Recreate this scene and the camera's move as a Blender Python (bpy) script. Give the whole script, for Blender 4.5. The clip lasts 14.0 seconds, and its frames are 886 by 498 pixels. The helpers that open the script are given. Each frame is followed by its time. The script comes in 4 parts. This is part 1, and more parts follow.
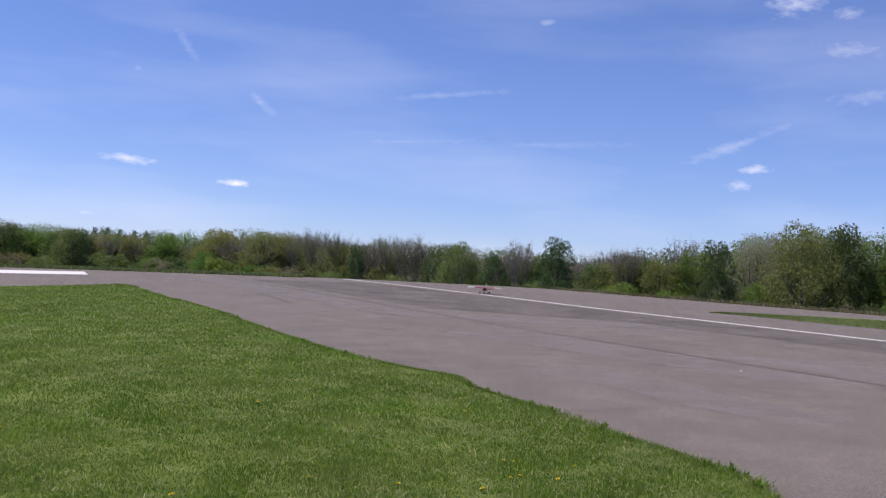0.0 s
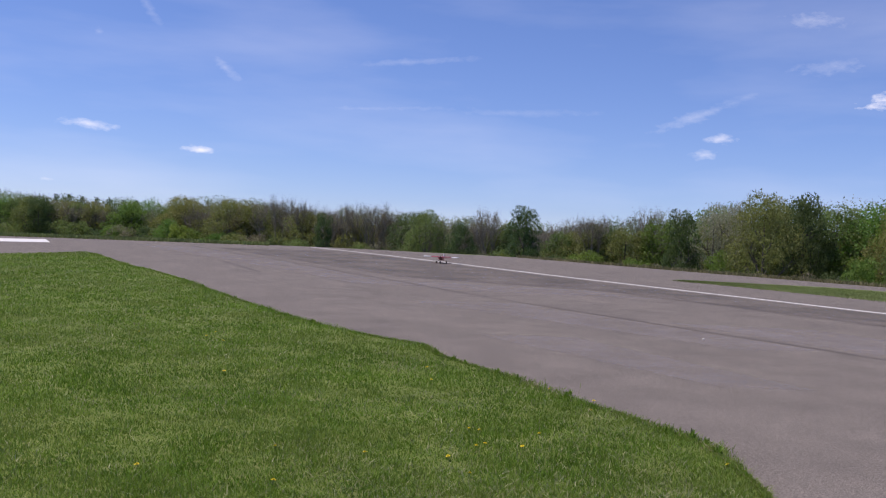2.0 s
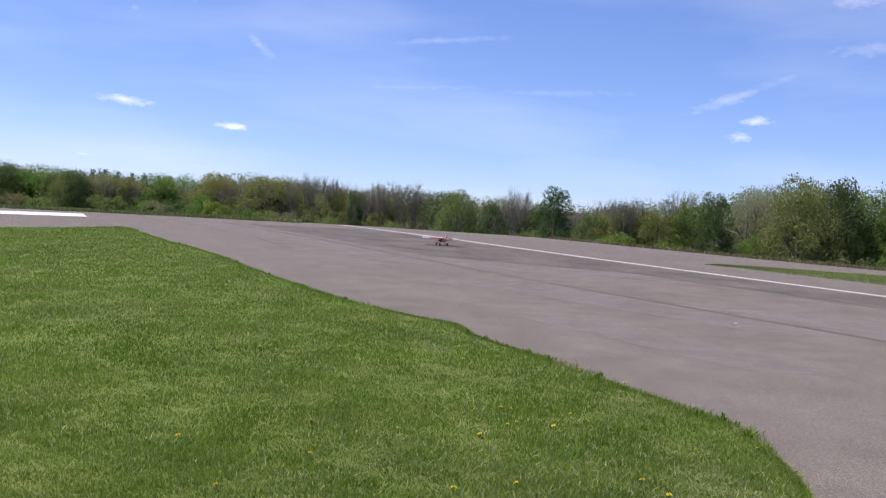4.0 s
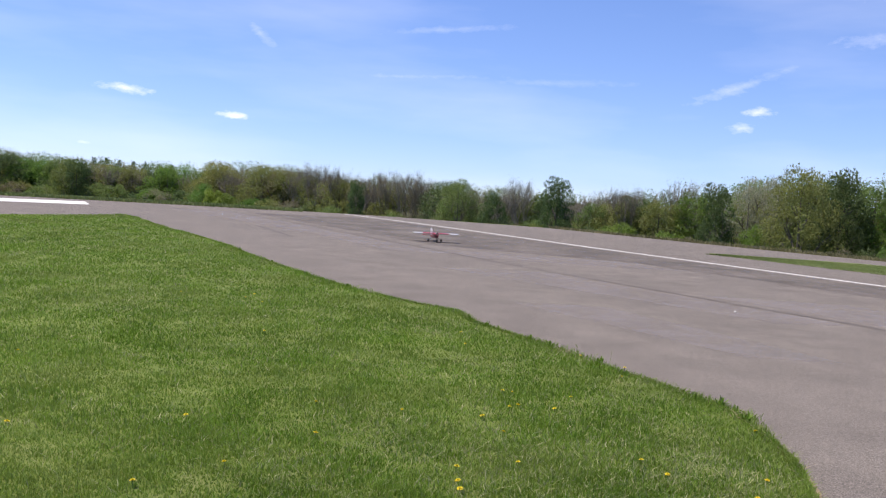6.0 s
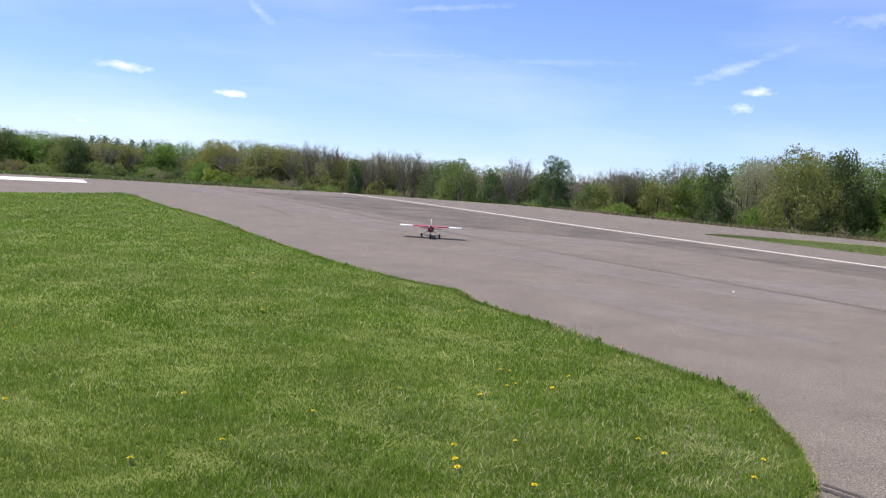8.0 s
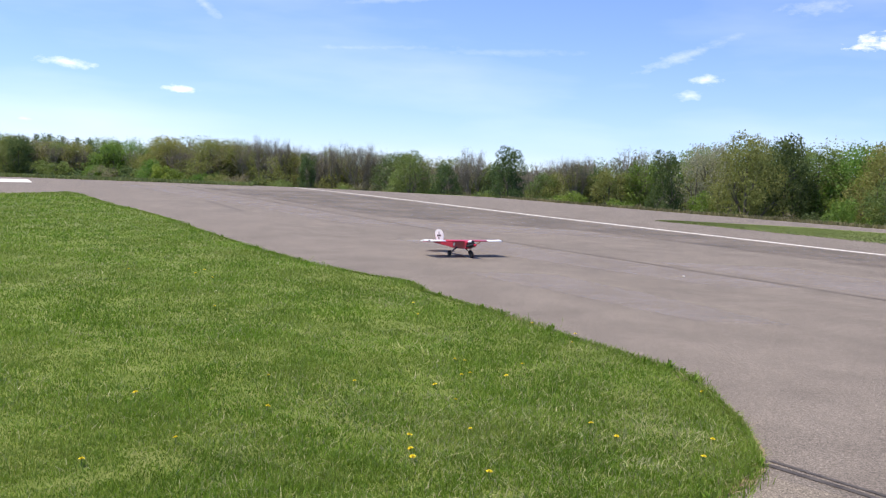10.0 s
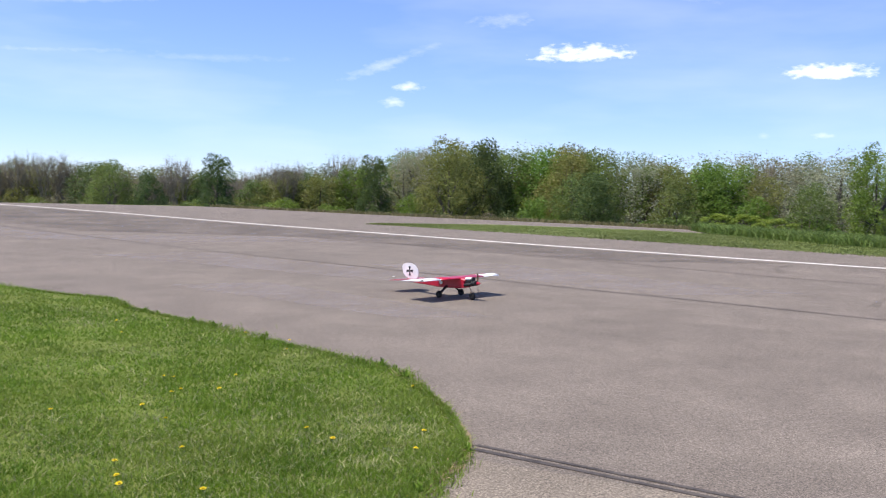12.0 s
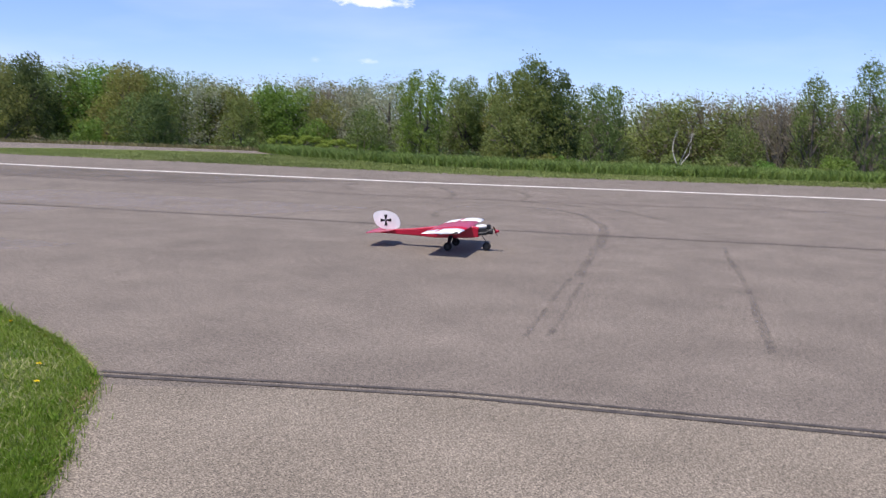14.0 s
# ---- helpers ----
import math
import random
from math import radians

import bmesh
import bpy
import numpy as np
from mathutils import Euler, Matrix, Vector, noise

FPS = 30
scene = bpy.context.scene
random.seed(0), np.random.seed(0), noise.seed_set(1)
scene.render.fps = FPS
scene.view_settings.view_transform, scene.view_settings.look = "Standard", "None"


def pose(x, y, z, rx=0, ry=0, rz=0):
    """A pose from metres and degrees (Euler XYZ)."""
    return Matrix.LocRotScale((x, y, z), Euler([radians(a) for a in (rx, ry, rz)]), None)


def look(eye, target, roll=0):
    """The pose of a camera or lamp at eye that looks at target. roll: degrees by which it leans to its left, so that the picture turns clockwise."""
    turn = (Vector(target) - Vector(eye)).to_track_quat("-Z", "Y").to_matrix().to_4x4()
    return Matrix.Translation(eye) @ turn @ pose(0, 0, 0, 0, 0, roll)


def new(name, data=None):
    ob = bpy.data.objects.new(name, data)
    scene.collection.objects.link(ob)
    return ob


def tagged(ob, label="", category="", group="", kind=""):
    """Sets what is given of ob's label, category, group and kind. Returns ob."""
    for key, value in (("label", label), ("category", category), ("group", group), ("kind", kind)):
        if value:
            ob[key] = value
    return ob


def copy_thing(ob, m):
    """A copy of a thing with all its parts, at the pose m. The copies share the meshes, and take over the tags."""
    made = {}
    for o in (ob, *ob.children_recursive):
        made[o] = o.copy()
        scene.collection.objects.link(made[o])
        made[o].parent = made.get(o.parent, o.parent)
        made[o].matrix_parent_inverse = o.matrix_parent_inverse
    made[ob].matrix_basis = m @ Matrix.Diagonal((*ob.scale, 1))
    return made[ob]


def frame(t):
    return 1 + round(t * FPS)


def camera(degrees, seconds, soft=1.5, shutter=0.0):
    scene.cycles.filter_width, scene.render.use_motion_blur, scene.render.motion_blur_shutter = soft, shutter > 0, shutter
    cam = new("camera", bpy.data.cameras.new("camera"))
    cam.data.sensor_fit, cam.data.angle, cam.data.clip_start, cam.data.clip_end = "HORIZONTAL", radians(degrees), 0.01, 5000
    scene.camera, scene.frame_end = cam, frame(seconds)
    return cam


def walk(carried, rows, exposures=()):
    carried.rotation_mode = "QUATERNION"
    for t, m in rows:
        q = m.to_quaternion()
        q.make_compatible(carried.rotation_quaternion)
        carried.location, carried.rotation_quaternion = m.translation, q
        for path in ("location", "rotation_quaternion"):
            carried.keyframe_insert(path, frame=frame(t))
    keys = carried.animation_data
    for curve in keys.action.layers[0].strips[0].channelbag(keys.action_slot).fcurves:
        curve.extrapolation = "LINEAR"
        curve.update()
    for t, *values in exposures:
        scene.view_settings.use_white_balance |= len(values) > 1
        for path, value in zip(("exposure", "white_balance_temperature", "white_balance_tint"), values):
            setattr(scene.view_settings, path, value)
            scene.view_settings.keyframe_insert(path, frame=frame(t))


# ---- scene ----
from mathutils import geometry

# World: x to the right of the first view, y away from the camera, z up. Runway frame: s along it, n across it.
PHI = radians(59.30)
CAM_ROWS = [  # seconds, x, y, z, azimuth, tilt, roll
    (0.0, 0.000, 0.000, 1.603, 0.000, 0.463, 2.505),
    (0.5, 0.012, 0.034, 1.598, 1.679, 0.078, 2.907),
    (1.0, 0.009, 0.022, 1.608, 2.115, -0.920, 2.484),
    (1.5, 0.010, 0.019, 1.612, 2.113, -1.118, 2.926),
    (2.0, 0.005, -0.005, 1.618, 2.155, -1.462, 2.639),
    (2.5, 0.004, -0.020, 1.623, 2.001, -1.690, 2.418),
    (3.0, -0.004, -0.017, 1.615, 1.377, -2.042, 3.081),
    (3.5, -0.019, -0.045, 1.629, 0.413, -2.500, 3.308),
    (6.0, -0.048, -0.180, 1.593, 0.288, -3.487, 3.654),
    (6.5, -0.050, -0.184, 1.593, 0.776, -3.655, 3.814),
    (7.0, -0.047, -0.161, 1.589, 0.304, -4.111, 3.833),
    (9.5, -0.029, -0.179, 1.588, 1.817, -5.095, 3.476),
    (10.0, -0.018, -0.188, 1.585, 3.313, -5.114, 2.714),
    (10.5, -0.002, -0.210, 1.589, 6.046, -4.930, 1.661),
    (11.0, 0.022, -0.229, 1.590, 10.531, -4.685, 1.910),
    (11.5, 0.042, -0.220, 1.586, 16.118, -4.730, 2.461),
    (12.0, 0.023, -0.205, 1.583, 21.200, -4.099, 1.357),
    (12.5, 0.009, -0.224, 1.571, 27.520, -5.858, 1.651),
    (13.0, 0.036, -0.195, 1.565, 32.248, -6.043, -0.899),
    (13.5, -0.232, -0.204, 1.554, 42.049, -5.532, 1.289),
    (14.0, -0.400, -0.208, 1.562, 48.588, -8.213, 1.834),
]


def cam_pose(x, y, z, az, tilt, roll):
    return pose(x, y, z) @ pose(0, 0, 0, 0, 0, -az) @ pose(0, 0, 0, 90 + tilt) @ pose(0, 0, 0, 0, 0, roll)


cam = camera(52.0, 14.0, soft=1.2, shutter=0.2)
walk(cam, [(r[0], cam_pose(*r[1:])) for r in CAM_ROWS],
     exposures=[(0.0, -0.38, 6420, 21), (2.0, -0.46, 6420, 21), (3.5, -0.20, 6500, 19), (6.5, 0.05, 6660, 15), (9.5, 0.22, 6760, 14), (11.0, 0.24, 6760, 14), (13.5, 0.18, 6600, 15), (14.0, 0.03, 6600, 16)])

# ---------------------------------------------------------------- sky and sun
SUN_AZ, SUN_EL = 278.0, 66.0      # azimuth clockwise from +y
sun_dir = Vector((math.sin(radians(SUN_AZ)) * math.cos(radians(SUN_EL)),
                  math.cos(radians(SUN_AZ)) * math.cos(radians(SUN_EL)), math.sin(radians(SUN_EL))))
sun = new("sun", bpy.data.lights.new("sun", "SUN"))
sun.data.energy, sun.data.angle, sun.data.color = 5.0, radians(0.55), (1.0, 0.94, 0.84)
sun.matrix_world = look(sun_dir * 200, (0, 0, 0))

CLOUDS = [  # azimuth, elevation, half width, half height (degrees), tilt, density, softness
    (-13.0, 3.88, 1.10, 0.34, 0, 1, 0.5),
    (-19.3, 4.99, 1.61, 0.32, -3, 0.75, 0.6),
    (-21.6, 1.65, 0.52, 0.18, 0, 0.5, 0.7),
    (18.8, 5.95, 1.03, 0.35, 2, 0.85, 0.7),
    (17.9, 4.97, 0.84, 0.35, 0, 0.7, 0.8),
    (29.8, 8.05, 3.48, 0.71, 2, 1.2, 0.45),
    (43.6, 6.81, 2.52, 0.65, 0, 1.2, 0.45),
    (43.6, 3.31, 0.77, 0.23, 0, 0.55, 0.7),
    (40.4, 3.27, 0.39, 0.19, 0, 0.3, 0.8),
    (34.3, 2.00, 0.45, 0.15, 0, 0.4, 0.8),
    (17.2, 7.22, 2.45, 0.39, 20, 0.5, 1),
    (20.0, 8.40, 1.94, 0.39, 22, 0.3, 1),
    (-3.2, 7.08, 6.45, 0.22, 3, 0.3, 1),
    (-0.6, 10.05, 5.16, 0.23, 6, 0.3, 1),
    (6.6, 7.23, 5.16, 0.26, 2, 0.2, 1),
    (-11.7, 8.92, 1.42, 0.39, -40, 0.42, 1),
    (-16.4, 12.14, 1.55, 0.32, -55, 0.3, 1),
    (-19.0, 10.33, 0.39, 0.39, 60, 0.3, 1),
    (24.8, 10.09, 2.58, 0.52, 4, 0.45, 1),
    (23.7, 12.70, 2.58, 0.65, -4, 0.6, 1),
    (20.8, 15.50, 1.81, 0.77, 5, 0.8, 0.9),
    (23.5, 14.77, 0.90, 0.45, 0, 0.5, 0.9),
    (5.9, 14.66, 0.58, 0.26, 0, 0.5, 0.9),
    (46.6, 11.16, 3.23, 0.39, -8, 0.4, 1),
    (35.0, 11.56, 3.87, 0.45, -12, 0.35, 1),
]


def build_world():
    w = bpy.data.worlds.new("sky")
    scene.world = w
    w.use_nodes = True
    nt = w.node_tree
    nt.nodes.clear()
    N, L = nt.nodes.new, nt.links.new
    out, bg = N("ShaderNodeOutputWorld"), N("ShaderNodeBackground")
    sky = N("ShaderNodeTexSky")
    sky.sky_type, sky.sun_disc = "NISHITA", False
    sky.sun_elevation, sky.sun_rotation = radians(SUN_EL), radians(SUN_AZ)
    sky.air_density, sky.dust_density, sky.ozone_density, sky.altitude = 1.0, 0.0, 6.0, 300
    bg.inputs[1].default_value = 0.139
    tc = N("ShaderNodeTexCoord")
    # clear dry air: the pale band at the horizon is thin
    lift = N("ShaderNodeVectorMath")
    lift.operation = "MULTIPLY_ADD"
    lift.inputs[1].default_value, lift.inputs[2].default_value = (1, 1, 0.96), (0, 0, 0.032)
    L(tc.outputs["Generated"], lift.inputs[0])
    L(lift.outputs[0], sky.inputs[0])

    def math_(op, a, b=None, c=None, clamp=False):
        m = N("ShaderNodeMath")
        m.operation, m.use_clamp = op, clamp
        for i, v in enumerate((a, b, c)):
            if v is None:
                continue
            if isinstance(v, (int, float)):
                m.inputs[i].default_value = v
            else:
                L(v, m.inputs[i])
        return m.outputs[0]

    def dot(vec):
        d = N("ShaderNodeVectorMath")
        d.operation = "DOT_PRODUCT"
        L(tc.outputs["Generated"], d.inputs[0])
        d.inputs[1].default_value = vec
        return d.outputs["Value"]

    nz = N("ShaderNodeTexNoise")
    nz.inputs["Scale"].default_value, nz.inputs["Detail"].default_value, nz.inputs["Roughness"].default_value = 85, 6, 0.6
    mp = N("ShaderNodeMapping")
    mp.inputs["Scale"].default_value = (1, 1, 2.2)
    L(tc.outputs["Generated"], mp.inputs["Vector"])
    L(mp.outputs["Vector"], nz.inputs["Vector"])
    fluff = nz.outputs["Fac"]
    total = None
    for az, el, hw, hh, tilt, dens, softness in CLOUDS:
        a, e, k = radians(az), radians(el), radians(tilt)
        right = Vector((math.cos(a), -math.sin(a), 0))
        fwd = Vector((math.sin(a) * math.cos(e), math.cos(a) * math.cos(e), math.sin(e)))
        up = right.cross(fwd)
        r2 = right * math.cos(k) + up * math.sin(k)
        u2 = up * math.cos(k) - right * math.sin(k)
        x = math_("DIVIDE", dot(r2), radians(hw))
        y = math_("DIVIDE", dot(u2), radians(hh))
        # flat base, billowing top
        y2 = math_("MAXIMUM", y, math_("MULTIPLY", y, -1.8)) if softness < 0.6 else math_("ABSOLUTE", y)
        q = math_("SQRT", math_("ADD", math_("POWER", math_("ABSOLUTE", x), 2.0), math_("POWER", y2, 2.0)))
        edge = math_("ADD", math_("SUBTRACT", 1.0, q), math_("MULTIPLY", math_("SUBTRACT", fluff, 0.5), 2.1))
        m = math_("MULTIPLY", math_("DIVIDE", edge, softness * 2.8, clamp=True), dens)
        front = math_("GREATER_THAN", dot(fwd), 0.5)
        m = math_("MULTIPLY", m, front)
        total = m if total is None else math_("MAXIMUM", total, m)
    # faint high haze in streaks
    nz2 = N("ShaderNodeTexNoise")
    nz2.inputs["Scale"].default_value, nz2.inputs["Detail"].default_value = 3.0, 5
    mp2 = N("ShaderNodeMapping")
    mp2.inputs["Scale"].default_value = (1, 1, 5)
    L(tc.outputs["Generated"], mp2.inputs["Vector"])
    L(mp2.outputs["Vector"], nz2.inputs["Vector"])
    haze = math_("MULTIPLY", math_("SUBTRACT", nz2.outputs["Fac"], 0.45, clamp=True), 0.45)
    total = math_("MINIMUM", math_("MAXIMUM", total, haze), 1.0)
    mix = N("ShaderNodeMix")
    mix.data_type = "RGBA"
    L(total, mix.inputs["Factor"])
    tint = N("ShaderNodeVectorMath")
    tint.operation = "MULTIPLY"
    tint.inputs[1].default_value = (0.93, 0.96, 1.20)
    L(sky.outputs[0], tint.inputs[0])
    L(tint.outputs[0], mix.inputs[6])
    mix.inputs[7].default_value = (10.5, 10.6, 10.9, 1)
    L(mix.outputs[2], bg.inputs[0])
    L(bg.outputs[0], out.inputs[0])


build_world()


# ---------------------------------------------------------------- materials
def mat(name, colors, scale=5.0, rough=0.8, bump=0.0, bscale=None, metal=0.0, big=None, island=0.0, rand=0.0, trans=0.0, spec=0.3, drift=None):
    """Procedural: colours mixed by fine noise, a second colour drift at a larger size, random shift per object or island."""
    m = bpy.data.materials.new(name)
    m.use_nodes = True
    nt = m.node_tree
    b = nt.nodes["Principled BSDF"]
    N, L = nt.nodes.new, nt.links.new
    b.inputs["Roughness"].default_value, b.inputs["Metallic"].default_value = rough, metal
    b.inputs["Specular IOR Level"].default_value = spec
    tc = N("ShaderNodeTexCoord")
    nz = N("ShaderNodeTexNoise")
    nz.inputs["Scale"].default_value, nz.inputs["Detail"].default_value, nz.inputs["Roughness"].default_value = scale, 6, 0.65
    L(tc.outputs["Object"], nz.inputs["Vector"])
    cr = N("ShaderNodeValToRGB")
    cr.color_ramp.elements[0].position, cr.color_ramp.elements[1].position = 0.3, 0.7
    cr.color_ramp.elements[0].color, cr.color_ramp.elements[1].color = (*colors[0], 1), (*colors[-1], 1)
    if len(colors) == 3:
        e = cr.color_ramp.elements.new(0.5)
        e.color = (*colors[1], 1)
    L(nz.outputs["Fac"], cr.inputs[0])
    col = cr.outputs[0]
    hsv = N("ShaderNodeHueSaturation")
    L(col, hsv.inputs["Color"])
    val = None
    if big:
        n2 = N("ShaderNodeTexNoise")
        n2.inputs["Scale"].default_value, n2.inputs["Detail"].default_value = big, 4
        L(tc.outputs["Object"], n2.inputs["Vector"])
        mr = N("ShaderNodeMapRange")
        mr.inputs[1].default_value, mr.inputs[2].default_value, mr.inputs[3].default_value, mr.inputs[4].default_value = 0.3, 0.7, 0.82, 1.18
        L(n2.outputs["Fac"], mr.inputs[0])
        val = mr.outputs[0]
    if island or rand:
        src = N("ShaderNodeNewGeometry").outputs["Random Per Island"] if island else N("ShaderNodeObjectInfo").outputs["Random"]
        if island and rand:
            hue = N("ShaderNodeMapRange")
            hue.inputs[3].default_value, hue.inputs[4].default_value = 0.5 - rand, 0.5 + rand
            L(N("ShaderNodeObjectInfo").outputs["Random"], hue.inputs[0])
            L(hue.outputs[0], hsv.inputs["Hue"])
        mr2 = N("ShaderNodeMapRange")
        k = island or rand
        mr2.inputs[3].default_value, mr2.inputs[4].default_value = 1 - k, 1 + k
        L(src, mr2.inputs[0])
        if val:
            mm = N("ShaderNodeMath")
            mm.operation = "MULTIPLY"
            L(val, mm.inputs[0])
            L(mr2.outputs[0], mm.inputs[1])
            val = mm.outputs[0]
        else:
            val = mr2.outputs[0]
    if val:
        L(val, hsv.inputs["Value"])
    final = hsv.outputs[0]
    if drift:
        n3, q3, mx3 = N("ShaderNodeTexNoise"), N("ShaderNodeMapRange"), N("ShaderNodeMix")
        n3.inputs["Scale"].default_value, n3.inputs["Detail"].default_value = 0.55, 6
        L(tc.outputs["Object"], n3.inputs["Vector"])
        q3.inputs[1].default_value, q3.inputs[2].default_value, q3.inputs[3].default_value, q3.inputs[4].default_value = 0.46, 0.72, 0.0, 0.85
        L(n3.outputs["Fac"], q3.inputs[0])
        mx3.data_type = "RGBA"
        L(q3.outputs[0], mx3.inputs["Factor"])
        L(final, mx3.inputs[6])
        mx3.inputs[7].default_value = (*drift, 1)
        final = mx3.outputs[2]
    L(final, b.inputs["Base Color"])
    if bump:
        nb = N("ShaderNodeTexNoise")
        nb.inputs["Scale"].default_value, nb.inputs["Detail"].default_value = bscale or scale * 3, 4
        L(tc.outputs["Object"], nb.inputs["Vector"])
        bp = N("ShaderNodeBump")
        bp.inputs["Strength"].default_value, bp.inputs["Distance"].default_value = bump, 0.02
        L(nb.outputs["Fac"], bp.inputs["Height"])
        L(bp.outputs[0], b.inputs["Normal"])
    if trans:
        tr = N("ShaderNodeBsdfTranslucent")
        L(final, tr.inputs[0])
        ms = N("ShaderNodeMixShader")
        ms.inputs[0].default_value = trans
        L(b.outputs[0], ms.inputs[1])
        L(tr.outputs[0], ms.inputs[2])
        L(ms.outputs[0], nt.nodes["Material Output"].inputs[0])
    return m


def asphalt(name, tone, warm, speck):
    """Aged asphalt: stone grain in two sizes, blotches, and long paving lanes that run with the runway."""
    m = bpy.data.materials.new(name)
    m.use_nodes = True
    nt = m.node_tree
    N, L = nt.nodes.new, nt.links.new
    b = nt.nodes["Principled BSDF"]
    b.inputs["Roughness"].default_value, b.inputs["Specular IOR Level"].default_value = 0.88, 0.25
    tc = N("ShaderNodeTexCoord")

    def noise_(scale, detail, stretch=None, rough=0.6):
        n = N("ShaderNodeTexNoise")
        n.inputs["Scale"].default_value, n.inputs["Detail"].default_value, n.inputs["Roughness"].default_value = scale, detail, rough
        if stretch:
            mp = N("ShaderNodeMapping")
            mp.vector_type = "TEXTURE"
            mp.inputs["Rotation"].default_value = (0, 0, math.pi - PHI)
            mp.inputs["Scale"].default_value = stretch
            L(tc.outputs["Object"], mp.inputs["Vector"])
            L(mp.outputs[0], n.inputs["Vector"])
        else:
            L(tc.outputs["Object"], n.inputs["Vector"])
        return n.outputs["Fac"]

    def scaled(fac, lo, hi, a=0.3, c=0.7):
        q = N("ShaderNodeMapRange")
        q.inputs[1].default_value, q.inputs[2].default_value, q.inputs[3].default_value, q.inputs[4].default_value = a, c, lo, hi
        L(fac, q.inputs[0])
        return q.outputs[0]

    def times(x, y):
        q = N("ShaderNodeMath")
        q.operation = "MULTIPLY"
        L(x, q.inputs[0])
        L(y, q.inputs[1])
        return q.outputs[0]

    grain = scaled(noise_(95, 2, None, 0.75), 1 - speck, 1 + speck, 0.38, 0.62)
    grain = times(grain, scaled(noise_(33, 5, None, 0.75), 1 - speck * 0.8, 1 + speck * 0.8))
    grain = times(grain, scaled(noise_(9.0, 6, None, 0.75), 0.89, 1.11))
    grain = times(grain, scaled(noise_(0.4, 7, None, 0.68), 0.91, 1.09))
    grain = times(grain, scaled(noise_(0.3, 5, (6.0, 1.0, 1.0), 0.65), 0.96, 1.04))
    col = N("ShaderNodeMix")
    col.data_type = "RGBA"
    col.inputs[6].default_value, col.inputs[7].default_value = (*tone, 1), (*warm, 1)
    L(scaled(noise_(1.3, 6), 0, 1), col.inputs["Factor"])
    mul = N("ShaderNodeVectorMath")
    mul.operation = "SCALE"
    L(col.outputs[2], mul.inputs[0])
    L(grain, mul.inputs["Scale"])
    L(mul.outputs[0], b.inputs["Base Color"])
    bp = N("ShaderNodeBump")
    bp.inputs["Strength"].default_value, bp.inputs["Distance"].default_value = 0.45, 0.012
    L(noise_(60, 4, None, 0.7), bp.inputs["Height"])
    L(bp.outputs[0], b.inputs["Normal"])
    return m


def faint(name, color, cover, scale):
    """A worn film on the asphalt: patchy, the ground shows through."""
    m = bpy.data.materials.new(name)
    m.use_nodes = True
    nt = m.node_tree
    N, L = nt.nodes.new, nt.links.new
    b = nt.nodes["Principled BSDF"]
    b.inputs["Base Color"].default_value, b.inputs["Roughness"].default_value = (*color, 1), 0.85
    tc, n, q = N("ShaderNodeTexCoord"), N("ShaderNodeTexNoise"), N("ShaderNodeMapRange")
    n.inputs["Scale"].default_value, n.inputs["Detail"].default_value, n.inputs["Roughness"].default_value = scale, 7, 0.7
    q.inputs[1].default_value, q.inputs[2].default_value, q.inputs[3].default_value, q.inputs[4].default_value = 0.32, 0.68, 0.0, cover
    L(tc.outputs["Object"], n.inputs["Vector"])
    L(n.outputs["Fac"], q.inputs[0])
    L(q.outputs[0], b.inputs["Alpha"])
    return m


M_ASPHALT = asphalt("asphalt", (0.157, 0.134, 0.109), (0.210, 0.180, 0.146), 0.58)
M_APRON = asphalt("apron_asphalt", (0.192, 0.164, 0.126), (0.248, 0.213, 0.166), 0.60)
M_SKID = faint("tyre_rubber_film", (0.05, 0.044, 0.040), 0.30, 4)
M_LIGHT = faint("bleached_asphalt", (0.33, 0.29, 0.265), 0.55, 0.9)
M_DULL = faint("dull_asphalt", (0.105, 0.090, 0.076), 0.42, 0.5)
M_RIM = mat("bare_soil", [(0.20, 0.145, 0.09), (0.36, 0.27, 0.17)], 12, 0.95, 0.6, 30)
M_SEAL = mat("crack_sealer", [(0.042, 0.036, 0.032), (0.12, 0.104, 0.09)], 9, 0.75, 0.2)
M_JOINT = mat("worn_joint", [(0.085, 0.072, 0.062), (0.16, 0.138, 0.115)], 4, 0.85, 0.2)
M_PAINT = mat("runway_paint", [(0.70, 0.67, 0.61), (0.85, 0.82, 0.75)], 9, 0.7, 0.15)
M_SOIL = mat("meadow_soil", [(0.10, 0.14, 0.025), (0.145, 0.185, 0.035), (0.19, 0.21, 0.06)], 3, 0.95, 0.6, 12, big=0.4)
M_GRASS = mat("grass_blades", [(0.122, 0.225, 0.020), (0.168, 0.278, 0.028), (0.235, 0.325, 0.055)], 1.6, 0.5, big=0.5, island=0.40, trans=0.42, drift=(0.24, 0.30, 0.06))
M_TALL = mat("tall_grass", [(0.13, 0.20, 0.04), (0.20, 0.28, 0.07)], 0.6, 0.6, big=0.2, island=0.35, trans=0.25)
M_STRIP = mat("dry_strip_grass", [(0.15, 0.195, 0.055), (0.19, 0.235, 0.070), (0.245, 0.265, 0.105)], 0.5, 0.8, big=0.15, island=0.2, trans=0.2)
M_STRAW = mat("straw_grass", [(0.30, 0.325, 0.11), (0.46, 0.45, 0.23)], 2, 0.5, island=0.3, trans=0.35)
M_DRY = mat("dry_grass", [(0.25, 0.19, 0.10), (0.42, 0.33, 0.19)], 3, 0.8, island=0.3, trans=0.2)
